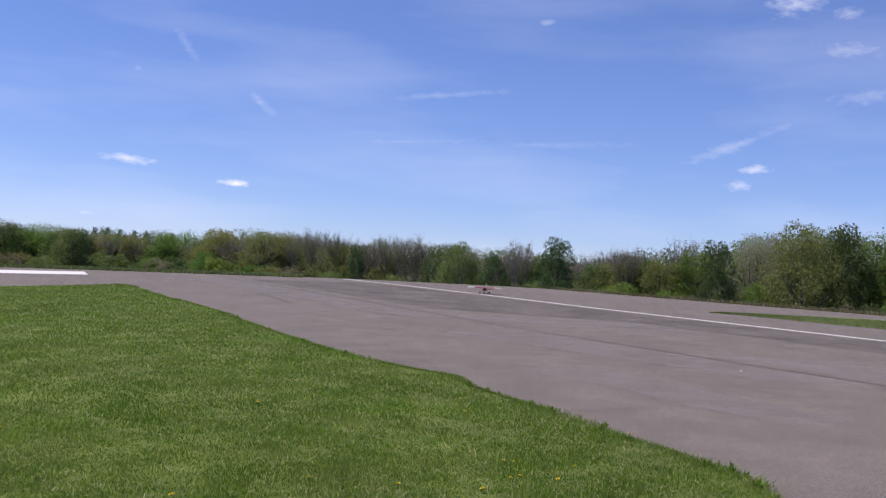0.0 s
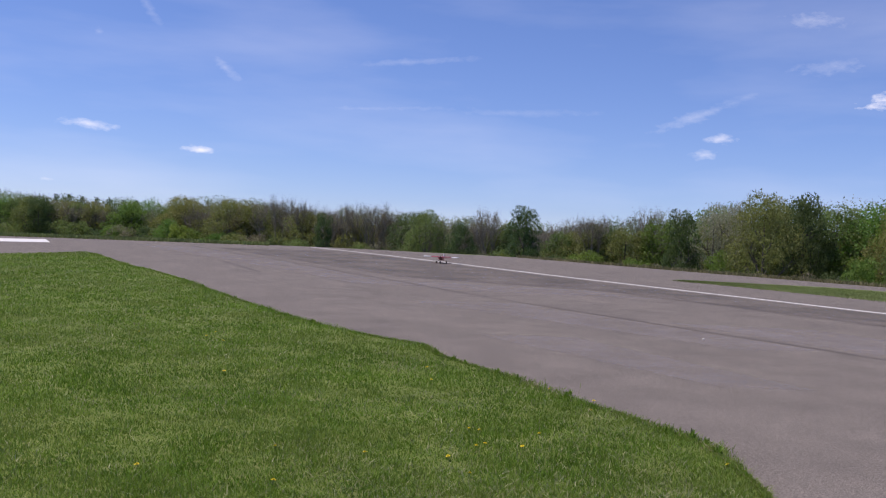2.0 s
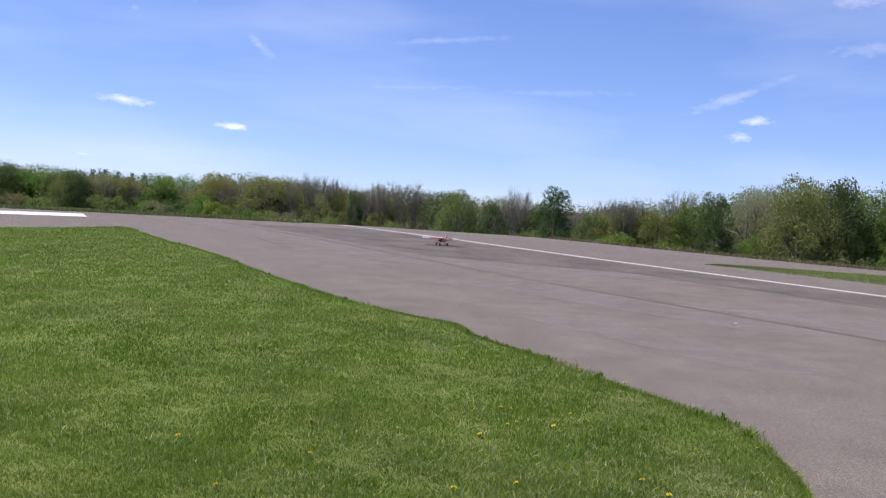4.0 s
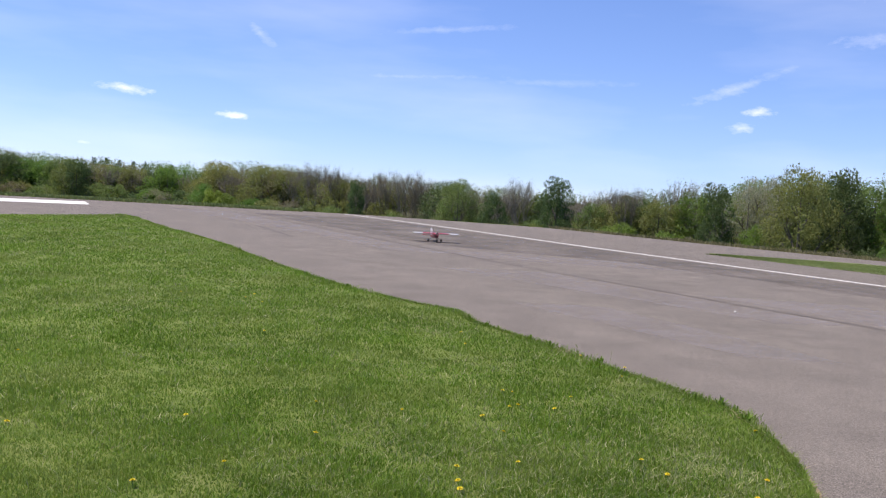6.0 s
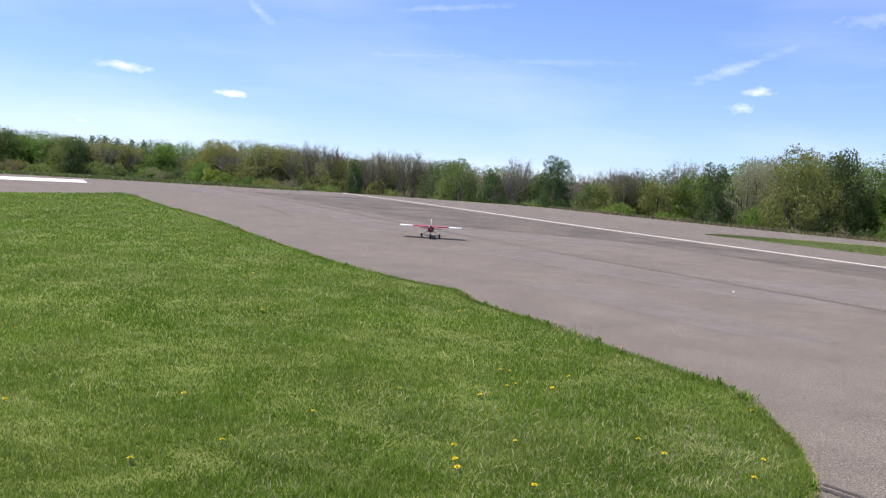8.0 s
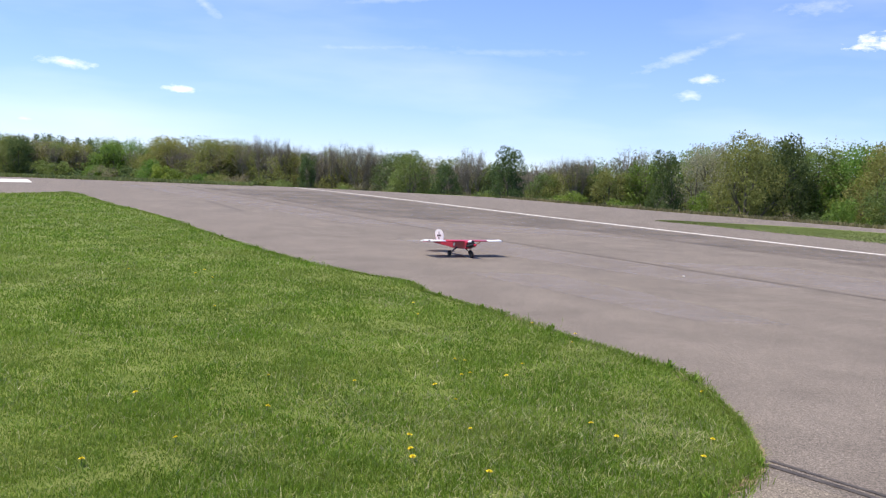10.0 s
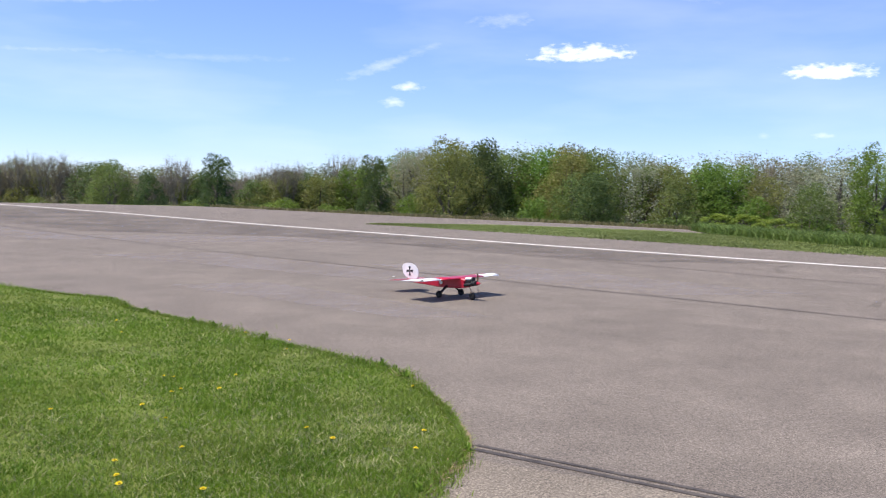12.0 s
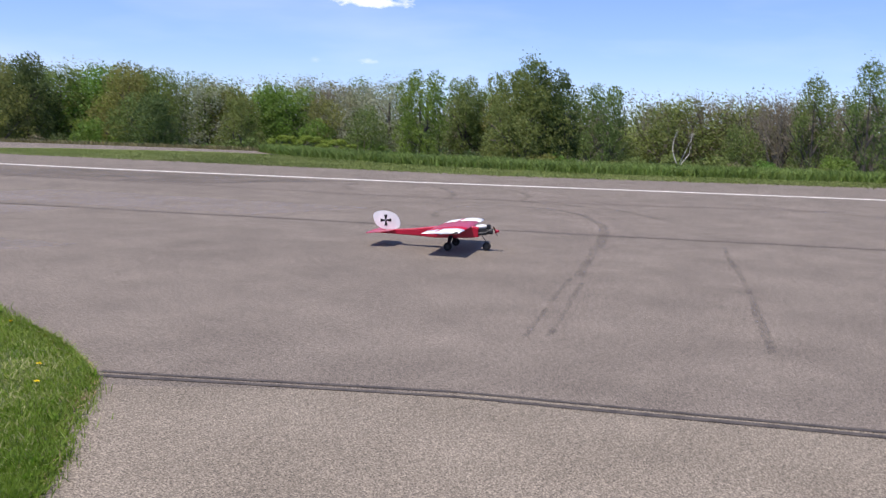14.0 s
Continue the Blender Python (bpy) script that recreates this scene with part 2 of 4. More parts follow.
M_WEED = mat("dry_weeds", [(0.17, 0.16, 0.07), (0.28, 0.24, 0.13)], 0.8, 0.8, island=0.35, trans=0.25)
M_BARK = mat("bark", [(0.07, 0.06, 0.05), (0.16, 0.14, 0.12)], 3, 0.9, 0.5, 12, rand=0.25)
M_BAREBARK = mat("grey_bark", [(0.17, 0.148, 0.112), (0.28, 0.248, 0.195)], 3, 0.9, 0.3, 12, rand=0.2)


def obj_from(name, verts, faces, material, smooth=False):
    me = bpy.data.meshes.new(name)
    me.from_pydata(verts, [], faces)
    me.update()
    me.materials.append(material)
    if smooth:
        me.polygons.foreach_set("use_smooth", [True] * len(me.polygons))
    return new(name, me)


def part(name, bm, material, parent, label="", smooth=False):
    me = bpy.data.meshes.new(name)
    bm.to_mesh(me)
    bm.free()
    me.materials.append(material)
    if smooth:
        me.polygons.foreach_set("use_smooth", [True] * len(me.polygons))
    ob = new(name, me)
    ob.parent = parent
    return tagged(ob, label)


# ---------------------------------------------------------------- ground
CP, SP = math.cos(PHI), math.sin(PHI)


def to_world(s, n):
    return (-s * CP + n * SP, s * SP + n * CP)


def to_runway(x, y):
    return (-x * CP + y * SP, x * SP + y * CP)


def edge_n(s):
    """Far shoulder of the flat hilltop, across the runway."""
    k = min(1.0, max(0.0, (s - 6) / 7))
    return 30.5 + 4.2 * k - min(2.8, max(0.0, (s - 16) * 0.14))


def height(x, y):
    """Flat on top; the hill falls away beyond its round brow and beyond the far shoulder."""
    s, n = to_runway(x, y)
    d = max(0.0, math.hypot(s, n) - 54.5)
    fall = 6.5 * (1 - math.exp(-d * d / 900.0))
    d = max(0.0, n - edge_n(s))
    fall2 = 5.0 * (1 - math.exp(-d * d / 90.0))
    return -max(fall, fall2)


def axis(lo, hi, fine_lo, fine_hi, step, grow=1.25):
    a = list(np.arange(fine_lo, fine_hi + 1e-6, step))
    v, d = fine_hi, step
    while v < hi:
        d *= grow
        v += d
        a.append(v)
    v, d = fine_lo, step
    while v > lo:
        d *= grow
        v -= d
        a.insert(0, v)
    return a


def sheet(name, svals, nvals, material, dz, keep=None):
    verts, faces = [], []
    for s in svals:
        for n in nvals:
            x, y = to_world(s, n)
            verts.append((x, y, height(x, y) + dz))
    w = len(nvals)
    for i in range(len(svals) - 1):
        for j in range(w - 1):
            faces.append((i * w + j, i * w + j + 1, (i + 1) * w + j + 1, (i + 1) * w + j))
    return obj_from(name, verts, faces, material, True)


ground = sheet("ground", axis(-2500, 2500, -40, 130, 2.0), axis(-2500, 2500, -30, 90, 2.0), M_SOIL, -0.05)
tagged(ground, "green meadow ground of the hilltop airfield", "ground", kind="structure")


def strip(name, pts, width, material, dz, wobble=0.0, seed=1, parent=None):
    """A thin ribbon laid on the ground along points in the runway frame."""
    rnd = random.Random(seed)
    P = [Vector((*to_world(*p), 0)) for p in pts]
    fine = []
    for a, b in zip(P, P[1:]):
        k = max(1, int((b - a).length / 0.6))
        fine += [a.lerp(b, i / k) for i in range(k)]
    fine.append(P[-1])
    verts, faces = [], []
    off = 0.0
    for i, p in enumerate(fine):
        t = (fine[min(i + 1, len(fine) - 1)] - fine[max(i - 1, 0)]).normalized()
        nrm = Vector((-t.y, t.x, 0))
        off = off * 0.8 + rnd.uniform(-wobble, wobble)
        w = width * (1 + rnd.uniform(-0.25, 0.25) * (wobble > 0))
        for sgn in (-0.5, 0.5):
            q = p + nrm * (off + sgn * w)
            verts.append((q.x, q.y, height(q.x, q.y) + dz))
    for i in range(len(fine) - 1):
        faces.append((2 * i, 2 * i + 1, 2 * i + 3, 2 * i + 2))
    return obj_from(name, verts, faces, material)


def patch(name, pts, material, dz):
    """A flat area with the outline pts (runway frame) on the hilltop."""
    P = [Vector((*to_world(*p), 0)) for p in pts]
    verts = [(p.x, p.y, height(p.x, p.y) + dz) for p in P]
    faces = []
    for t in geometry.tessellate_polygon([P]):
        a, c, e = (P[k] for k in t)
        faces.append(t if (c - a).cross(e - a).z > 0 else t[::-1])
    return obj_from(name, verts, faces, material)


# rim of the near lawn, from its far corner round to the apron
LAWN = [(35.2, 7.30), (31.0, 7.05), (27.5, 6.80), (24.9, 6.87), (22.0, 6.70), (18.6, 6.35), (14.7, 6.05), (12.4, 6.00), (11.0, 6.20), (10.3, 6.40), (9.4, 6.08),
        (8.6, 6.02), (7.8, 5.97), (6.7, 5.77), (5.9, 5.74), (5.1, 5.65), (4.65, 5.53), (4.2, 5.25), (3.65, 4.88), (3.14, 4.40), (2.92, 4.08), (2.83, 3.82),
        (2.74, 3.55), (2.58, 3.22), (2.38, 2.90), (2.29, 2.60), (1.39, 0.62), (0.63, -1.87)]
ARC = [(55 * math.cos(radians(q)), 55 * math.sin(radians(q))) for q in range(26, -36, -4)]   # brow of the hilltop
SEAM = [(0.85, 4.53), (-1.49, 4.51)]
runway = patch("runway", [(48.9, 24.8)] + ARC + [(26.5, -9.0)] + LAWN[:21] + SEAM + [(-34, 9.0), (-46, 12.0), (-46, 29.9), (-7.5, 27.3), (3.2, 25.3), (14, 25.4), (23.5, 25.2)], M_ASPHALT, 0.0)
tagged(runway, "weathered grey asphalt runway with faint patches", "runway", kind="structure")
apron = patch("apron", [SEAM[0]] + LAWN[20:] + [(0.9, -34), (-34, -34), (-34, 9.0), SEAM[1]], M_APRON, 0.0)
tagged(apron, "coarse brownish-grey asphalt apron beside the lawn", "apron", kind="structure")
far_path = patch("taxiway", [(48.9, 24.8), (23.6, 24.8), (23.4, 26.0), (20.7, 30.0), (15.2, 32.0), (3.0, 32.6), (2.5, 33.6), (12.0, 34.5), (18.0, 34.2), (28.0, 32.8), (42.0, 31.7)], M_ASPHALT, 0.002)
tagged(far_path, "grey asphalt taxiway behind the grass strip", "taxiway", kind="structure")

line = strip("edge_line", [(49.5, 22.6), (40.9, 22.5), (34, 22.0), (25, 21.2), (12.9, 20.75), (5, 20.98), (-1.4, 21.65), (-6, 22.05), (-40, 25.3)], 0.22, M_PAINT, 0.004)
tagged(line, "white painted runway edge line, slightly worn", "line", kind="structure")
bar = patch("threshold_bar", [(49.9, 8.1), (45.6, 7.6), (41.5, -12.0), (46.0, -12.4)], M_PAINT, 0.004)
tagged(bar, "broad white painted bar on the asphalt", "marking", kind="structure")
for label, pts, width, material, wob in (
        ("dark tar-sealed crack across the apron edge", [(2.98, 4.34), (0.84, 4.55), (-1.49, 4.51), (-2.89, 4.35), (-14.00, 5.60)], 0.035, M_SEAL, 0.006),
        ("second dark tar line beside the sealed crack", [(2.98, 4.25), (0.84, 4.46), (-1.49, 4.42), (-2.89, 4.26), (-14.00, 5.51)], 0.05, M_SEAL, 0.006),
        ("dark worn paving joint along the runway", [(45.74, 14.42), (33.34, 13.77), (26.13, 13.16), (21.10, 12.75), (16.97, 12.43), (8.25, 12.35), (0.01, 12.38), (-5.30, 12.57)], 0.10, M_JOINT, 0.03),
        ("thin worn paving joint along the runway", [(20.83, 17.76), (10.39, 17.44), (5.25, 16.96), (-0.22, 17.38), (-4.33, 18.19)], 0.07, M_JOINT, 0.03),
        ("short dark paving joint on the runway", [(31.54, 10.97), (28.70, 10.56), (25.76, 10.08)], 0.14, M_JOINT, 0.03)):
    tagged(strip("paving_joint", pts, width, material, 0.004, wob, len(label)), label, "joint", kind="structure")
skids = (
    ([(2.84, 13.61), (2.95, 14.44), (2.73, 15.55), (2.35, 16.05), (1.64, 16.01), (1.00, 15.69), (0.53, 14.94), (0.21, 13.53), (0.18, 12.44), (0.22, 11.06)], 0.12),
    ([(0.24, 10.9), (0.36, 8.75)], 0.10),
    ([(0.44, 8.6), (0.63, 6.00)], 0.045),
    ([(0.30, 8.4), (0.43, 6.07)], 0.045),
    ([(-1.39, 11.74), (-1.26, 8.13), (-1.10, 6.05)], 0.07),
    ([(5.41, 17.70), (5.90, 18.82), (5.93, 20.00)], 0.14),
    ([(5.40, 20.40), (4.30, 20.12), (3.65, 18.97), (3.30, 17.92), (3.21, 16.84)], 0.14),
    ([(2.87, 20.41), (2.09, 19.33), (1.75, 18.20), (1.83, 17.10)], 0.14),
    ([(1.76, 17.04), (0.95, 16.67), (-0.03, 16.17), (-0.82, 14.72)], 0.15),
    ([(-2.39, 18.59), (-5.15, 17.04), (-7.57, 16.94)], 0.15))
for i, (pts, width) in enumerate(skids):
    tagged(strip("skid_mark", pts, width, M_SKID, 0.008 + 0.001 * i, 0.012, i), "faint dark tyre skid mark on asphalt", "skid mark", kind="structure")
for i, pts in enumerate(([(45.11, 14.25), (33.44, 13.60), (26.19, 13.04), (20.41, 12.61), (21.31, 11.00), (27.06, 11.43), (36.14, 11.43), (46.50, 11.60)], [(22.37, 13.02), (19.05, 17.17), (16.26, 17.30), (19.32, 12.65)],
                         [(15.84, 12.23), (8.29, 12.21), (8.70, 10.96), (16.60, 9.88)], [(11.25, 7.92), (6.64, 7.95), (6.03, 8.88), (10.57, 9.30)], [(11.87, 12.76), (5.47, 12.60), (4.07, 14.57), (10.36, 14.99)])):
    tagged(patch("bleached_patch", pts, M_LIGHT, 0.003 - 0.0002 * i), "paler bleached patch of old asphalt", "patch", kind="structure")
tagged(patch("dull_patch", [(45.0, 15.2), (24.0, 13.9), (18.5, 17.6), (9.0, 17.6), (6.0, 20.4), (14.0, 20.4), (26.0, 20.7), (44.0, 21.9)], M_DULL, 0.0012), "darker weathered patch of runway asphalt", "patch", kind="structure")
for i, k in enumerate((21, 17)):
    tagged(strip("soil_rim", [(s * (1.012 if k > 18 else 1.006), n * 1.008) for s, n in LAWN[k - 2:k + 7]], 0.06 + 0.02 * i, M_RIM, 0.005 + 0.002 * i, 0.04, 40 + i), "bare tan soil between lawn and asphalt", "soil", kind="structure")

# ---------------------------------------------------------------- lawn and grass
BEND = LAWN[17]      # where the rim turns round to the apron
rim_by_s = sorted([p for p in LAWN if p[0] >= BEND[0] - 0.01])
rim_by_n = sorted([(p[1], p[0]) for p in LAWN if p[0] <= BEND[0] + 0.01])


def on_lawn(s, n, margin=0.0):
    top = np.interp(s, [p[0] for p in rim_by_s], [p[1] for p in rim_by_s])
    left = np.interp(n, [p[0] for p in rim_by_n], [p[1] for p in rim_by_n])
    return (s < 30.0 + np.maximum(0, n) * 0.85) & np.where(n < BEND[1], s > left - margin, (n < top + margin) & (s > BEND[0] - margin))


lawn = patch("lawn", LAWN + [(0.9, -40), (30, -32), (26.5, -9.0)], M_SOIL, 0.012)
tagged(lawn, "mown spring lawn beside the runway", "lawn", kind="structure")


def blades(name, x, y, tall, wide, material, seed, lean=0.45, z0=0.0):
    """Grass: one bent three-point blade for each place."""
    r = np.random.RandomState(seed)
    k = len(x)
    z = np.array([height(a, b) for a, b in zip(x, y)]) + z0
    h = tall * r.uniform(0.5, 1.2, k)
    w = wide * r.uniform(0.6, 1.3, k)
    a = r.uniform(0, 2 * np.pi, k)
    b = r.uniform(0, 2 * np.pi, k)
    l = h * np.abs(r.normal(0, lean, k))
    dx, dy = np.cos(a) * w / 2, np.sin(a) * w / 2
    v = np.empty((k, 5, 3))
    mx, my = x + np.cos(b) * l * 0.35, y + np.sin(b) * l * 0.35
    v[:, 0] = np.stack([x - dx, y - dy, z], 1)
    v[:, 1] = np.stack([x + dx, y + dy, z], 1)
    v[:, 2] = np.stack([mx + dx * 0.8, my + dy * 0.8, z + h * 0.6], 1)
    v[:, 3] = np.stack([mx - dx * 0.8, my - dy * 0.8, z + h * 0.6], 1)
    v[:, 4] = np.stack([x + np.cos(b) * l, y + np.sin(b) * l, z + h], 1)
    me = bpy.data.meshes.new(name)
    me.vertices.add(5 * k)
    me.vertices.foreach_set("co", v.ravel())
    base = np.arange(k)[:, None] * 5
    idx = np.concatenate([base + [0, 1, 2, 3], base + [3, 2, 4]], 1).ravel()
    me.loops.add(7 * k)
    me.loops.foreach_set("vertex_index", idx)
    me.polygons.add(2 * k)
    start = np.empty((k, 2), int)
    start[:, 0], start[:, 1] = np.arange(k) * 7, np.arange(k) * 7 + 4
    me.polygons.foreach_set("loop_start", start.ravel())
    me.update(calc_edges=True)
    me.validate()
    me.materials.append(material)
    return new(name, me)


def lawn_points(count, r0, r1, seed, az0=-32.0, az1=55.0):
    """Places on the lawn, thinning out with the distance from the apron corner."""
    q = np.random.RandomState(seed)
    az = np.radians(q.uniform(az0, az1, count))
    d = r0 * (r1 / r0) ** q.uniform(0, 1, count)
    x, y = d * np.sin(az), d * np.cos(az)
    s, n = to_runway(x, y)
    ok = on_lawn(s, n, 0.03)
    return x[ok], y[ok], d[ok]


x, y, d = lawn_points(1350000, 2.7, 48, 1)
clump = 1 + 0.22 * np.sin(x * 3.1 + 1.3 * np.sin(y * 2.3)) * np.sin(y * 2.7 + 1.1 * np.sin(x * 1.9)) + 0.18 * np.sin(x * 9 + 2 * np.sin(y * 7)) * np.sin(y * 8)
tagged(blades("grass", x, y, (0.036 + 0.0005 * d) * clump, 0.0022 + 0.00062 * d, M_GRASS, 1, 0.6), "fresh green mown grass with pale dry blades", "grass", kind="stuff")


q_ = np.random.RandomState(61)
x, y, d = lawn_points(260000, 2.7, 40, 62)
worn = np.sin(x * 1.7 + 2.1 * np.sin(y * 1.1)) * np.sin(y * 1.5 + 1.7 * np.sin(x * 1.3 + 1)) + 0.6 * np.sin(x * 5.3 + 2 * np.sin(y * 4.1)) * np.sin(y * 4.7)
ls, ln = to_runway(x, y)
tired = np.exp(-((ls - 3.9) ** 2 + (ln - 3.4) ** 2) / 2.6)      # the trodden corner by the apron
keep = q_.uniform(0, 1, len(x)) < np.clip(0.05 + 0.25 * worn + 0.25 * np.exp(-d / 5.0) + 0.7 * tired, 0.03, 0.9)
x, y, d = x[keep], y[keep], d[keep]
tagged(blades("pale_grass", x, y, 0.043 + 0.0006 * d, 0.0028 + 0.0007 * d, M_STRAW, 63, 1.1), "pale straw-green blades in worn lawn patches", "grass", kind="stuff")


def rim_points(count, spread, seed):
    r = np.random.RandomState(seed)
    P = np.array([to_world(*p) for p in LAWN[:26]])
    seg = np.linalg.norm(np.diff(P, axis=0), axis=1)
    cum = np.concatenate([[0], np.cumsum(seg)])
    # denser near the apron end of the rim
    q = cum[-1] * (1 - r.uniform(0, 1, count) ** 1.7)
    x, y = np.interp(q, cum, P[:, 0]), np.interp(q, cum, P[:, 1])
    clump = 0.6 + 0.4 * np.sin(q * 2.3) + 0.4 * np.sin(q * 0.9 + 1)
    return x + r.normal(0, spread, count) * clump, y + r.normal(0, spread, count) * clump


x, y = rim_points(26000, 0.08, 11)
tagged(blades("rim_grass", x, y, 0.05, 0.0055, M_GRASS, 12, 0.8), "ragged taller grass along the lawn rim", "grass", kind="stuff")
x, y = rim_points(2600, 0.05, 13)
keep = np.hypot(x, y) < 13
tagged(blades("dry_grass", x[keep], y[keep], 0.035, 0.012, M_DRY, 14, 1.4), "dry straw-coloured grass at the asphalt rim", "grass", kind="stuff")

# far strip between runway and taxiway
strip_area = patch("grass_strip", [(23.2, 25.3), (23.8, 25.8), (20.5, 29.9), (15.0, 31.9), (3.0, 32.5), (-14, 32.5), (-40, 36), (-40, 29.2), (-7.5, 27.1), (3.2, 25.1), (14, 25.2)], M_STRIP, 0.012)
tagged(strip_area, "grass strip between runway and taxiway", "lawn", kind="structure")
r = np.random.RandomState(21)
s_, n_ = r.uniform(-22, 23.2, 120000), r.uniform(0, 1, 120000)
n_ = np.interp(s_, [-22, -7.5, 3.2, 23.2], [27.8, 26.85, 24.85, 25.4]) + r.normal(0, 0.22, 120000) + n_ * np.interp(s_, [-12, 0, 15, 20, 23.2], [6, 7, 6.4, 4.2, 0.3])
x, y = to_world(s_, n_)
tagged(blades("strip_grass", x, y, 0.04, 0.026, M_STRIP, 22, 1.0), "rough green grass of the far strip", "grass", kind="stuff")
s_ = r.uniform(-22, 14, 60000)
n_ = np.interp(s_, [-14, -7.5, 1, 7, 12, 14], [29.8, 29.2, 27.8, 28.6, 31.4, 33.5]) + np.abs(r.normal(0, 1.7, 60000))
x, y = to_world(s_, n_)
tagged(blades("tall_grass", x, y, 0.3, 0.032, M_TALL, 23, 0.6), "tall unmown grass along the trees", "grass", kind="stuff")


s_ = r.uniform(-16, 42, 26000)
n_ = np.array([edge_n(v) for v in s_]) + 0.3 + np.abs(r.normal(0, 1.6, 26000))
x, y = to_world(s_, n_)
tagged(blades("dry_weeds", x, y, 0.16, 0.03, M_WEED, 25, 0.8), "dry brown weeds along the foot of the trees", "weeds", kind="stuff")
q_, a_ = r.uniform(53.5, 58, 24000), np.radians(r.uniform(-30, 22, 24000))
x, y = to_world(q_ * np.cos(a_), q_ * np.sin(a_))
tagged(blades("crest_grass", x, y, 0.17, 0.07, M_STRIP, 24, 0.5), "rough grass where the hilltop falls away", "grass", kind="stuff")


# ---------------------------------------------------------------- dandelions
M_YELLOW = mat("dandelion_yellow", [(0.76, 0.58, 0.015), (0.86, 0.72, 0.04)], 60, 0.7, rand=0.15)
M_STEM = mat("dandelion_stem", [(0.12, 0.2, 0.04), (0.2, 0.26, 0.08)], 30, 0.6)


def build_dandelion():
    e = new("dandelion")
    bm = bmesh.new()
    bmesh.ops.create_cone(bm, segments=5, radius1=0.004, radius2=0.003, depth=0.045, matrix=Matrix.Translation((0, 0, 0.0225)))
    part("stem", bm, M_STEM, e)
    bm = bmesh.new()
    for ring, (rad, up, k) in enumerate(((0.019, 0.003, 11), (0.013, 0.007, 9), (0.007, 0.010, 6))):
        for i in range(k):
            a = 2 * math.pi * (i + 0.5 * ring) / k
            c, s = math.cos(a), math.sin(a)
            w = 0.0045
            vs = [bm.verts.new(p) for p in ((0, 0, 0.045), (rad * 0.7 * c - w * s, rad * 0.7 * s + w * c, 0.045 + up),
                                            (rad * c, rad * s, 0.046 + up), (rad * 0.7 * c + w * s, rad * 0.7 * s - w * c, 0.045 + up))]
            bm.faces.new(vs)
    part("flower_head", bm, M_YELLOW, e, "yellow dandelion flower")
    return tagged(e, "yellow dandelion in flower among the grass", "dandelion", "dandelions in the lawn")


first = build_dandelion()
SPOTS = [(1.80, 8.41), (1.97, 5.09), (0.13, 4.91), (0.45, 5.75), (-1.14, 4.73), (0.91, 6.57), (1.10, 7.02), (-2.28, 11.46), (-0.85, 6.28), (0.35, 6.16), (0.62, 7.08), (0.62, 6.61),
         (0.15, 4.71), (0.15, 4.55), (0.53, 4.30), (0.55, 6.50), (1.47, 3.95), (0.53, 7.02), (1.45, 8.95), (1.69, 8.03)]
first.matrix_basis = pose(*SPOTS[0], 0.0)
rd = random.Random(5)
while len(SPOTS) < 38:
    a, d = radians(rd.uniform(-27, 26)), rd.uniform(4, 13)
    p = (d * math.sin(a), d * math.cos(a))
    if bool(on_lawn(*[np.array(v) for v in to_runway(*p)])):
        SPOTS.append(p)
for p in SPOTS[1:]:
    copy_thing(first, pose(p[0], p[1], rd.uniform(-0.02, 0.01), rd.uniform(-15, 15), rd.uniform(-15, 15), rd.uniform(0, 360)))


def build_tuft():
    e = new("weed")
    q = random.Random(3)
    bm = bmesh.new()
    for i in range(22):
        a, h, l = q.uniform(0, 6.28), q.uniform(0.05, 0.14), q.uniform(0.02, 0.10)
        c, s, w = math.cos(a), math.sin(a), q.uniform(0.006, 0.016)
        x0, y0 = q.uniform(-0.04, 0.04), q.uniform(-0.04, 0.04)
        vs = [bm.verts.new(p) for p in ((x0, y0, 0), (x0 + l * 0.5 * c - w * s, y0 + l * 0.5 * s + w * c, h * 0.7), (x0 + l * c, y0 + l * s, h), (x0 + l * 0.5 * c + w * s, y0 + l * 0.5 * s - w * c, h * 0.7))]
        bm.faces.new(vs)
    part("leaves", bm, M_GRASS, e)
    return tagged(e, "green broad-leaved weed tuft at the lawn rim", "weed", "weeds along the lawn rim")


tuft = build_tuft()
wx, wy = rim_points(44, 0.06, 77)
tuft.matrix_basis = pose(wx[0], wy[0], 0)
tuft.scale = (0.5, 0.5, 0.5)
for i in range(1, 44):
    copy_thing(tuft, pose(wx[i], wy[i], 0, rd.uniform(-10, 10), rd.uniform(-10, 10), rd.uniform(0, 360))).scale = [rd.uniform(0.3, 0.7)] * 3

bm = bmesh.new()
bmesh.ops.create_icosphere(bm, subdivisions=2, radius=0.02)
for v in bm.verts:
    v.co *= 1 + 0.25 * noise.noise(v.co * 40)
    v.co.z = v.co.z * 0.6 + 0.018
stone = part("stone", bm, M_PAINT, None)
stone.matrix_basis = pose(4.73, 14.18, 0.0, 0, 0, 30)
tagged(stone, "small white stone lying on the asphalt", "stone")


# ---------------------------------------------------------------- trees
def leaf_mat(name, a, b, c):
    return mat(name, [a, b, c], 0.7, 0.6, big=0.25, island=0.25, rand=0.02, trans=0.48)


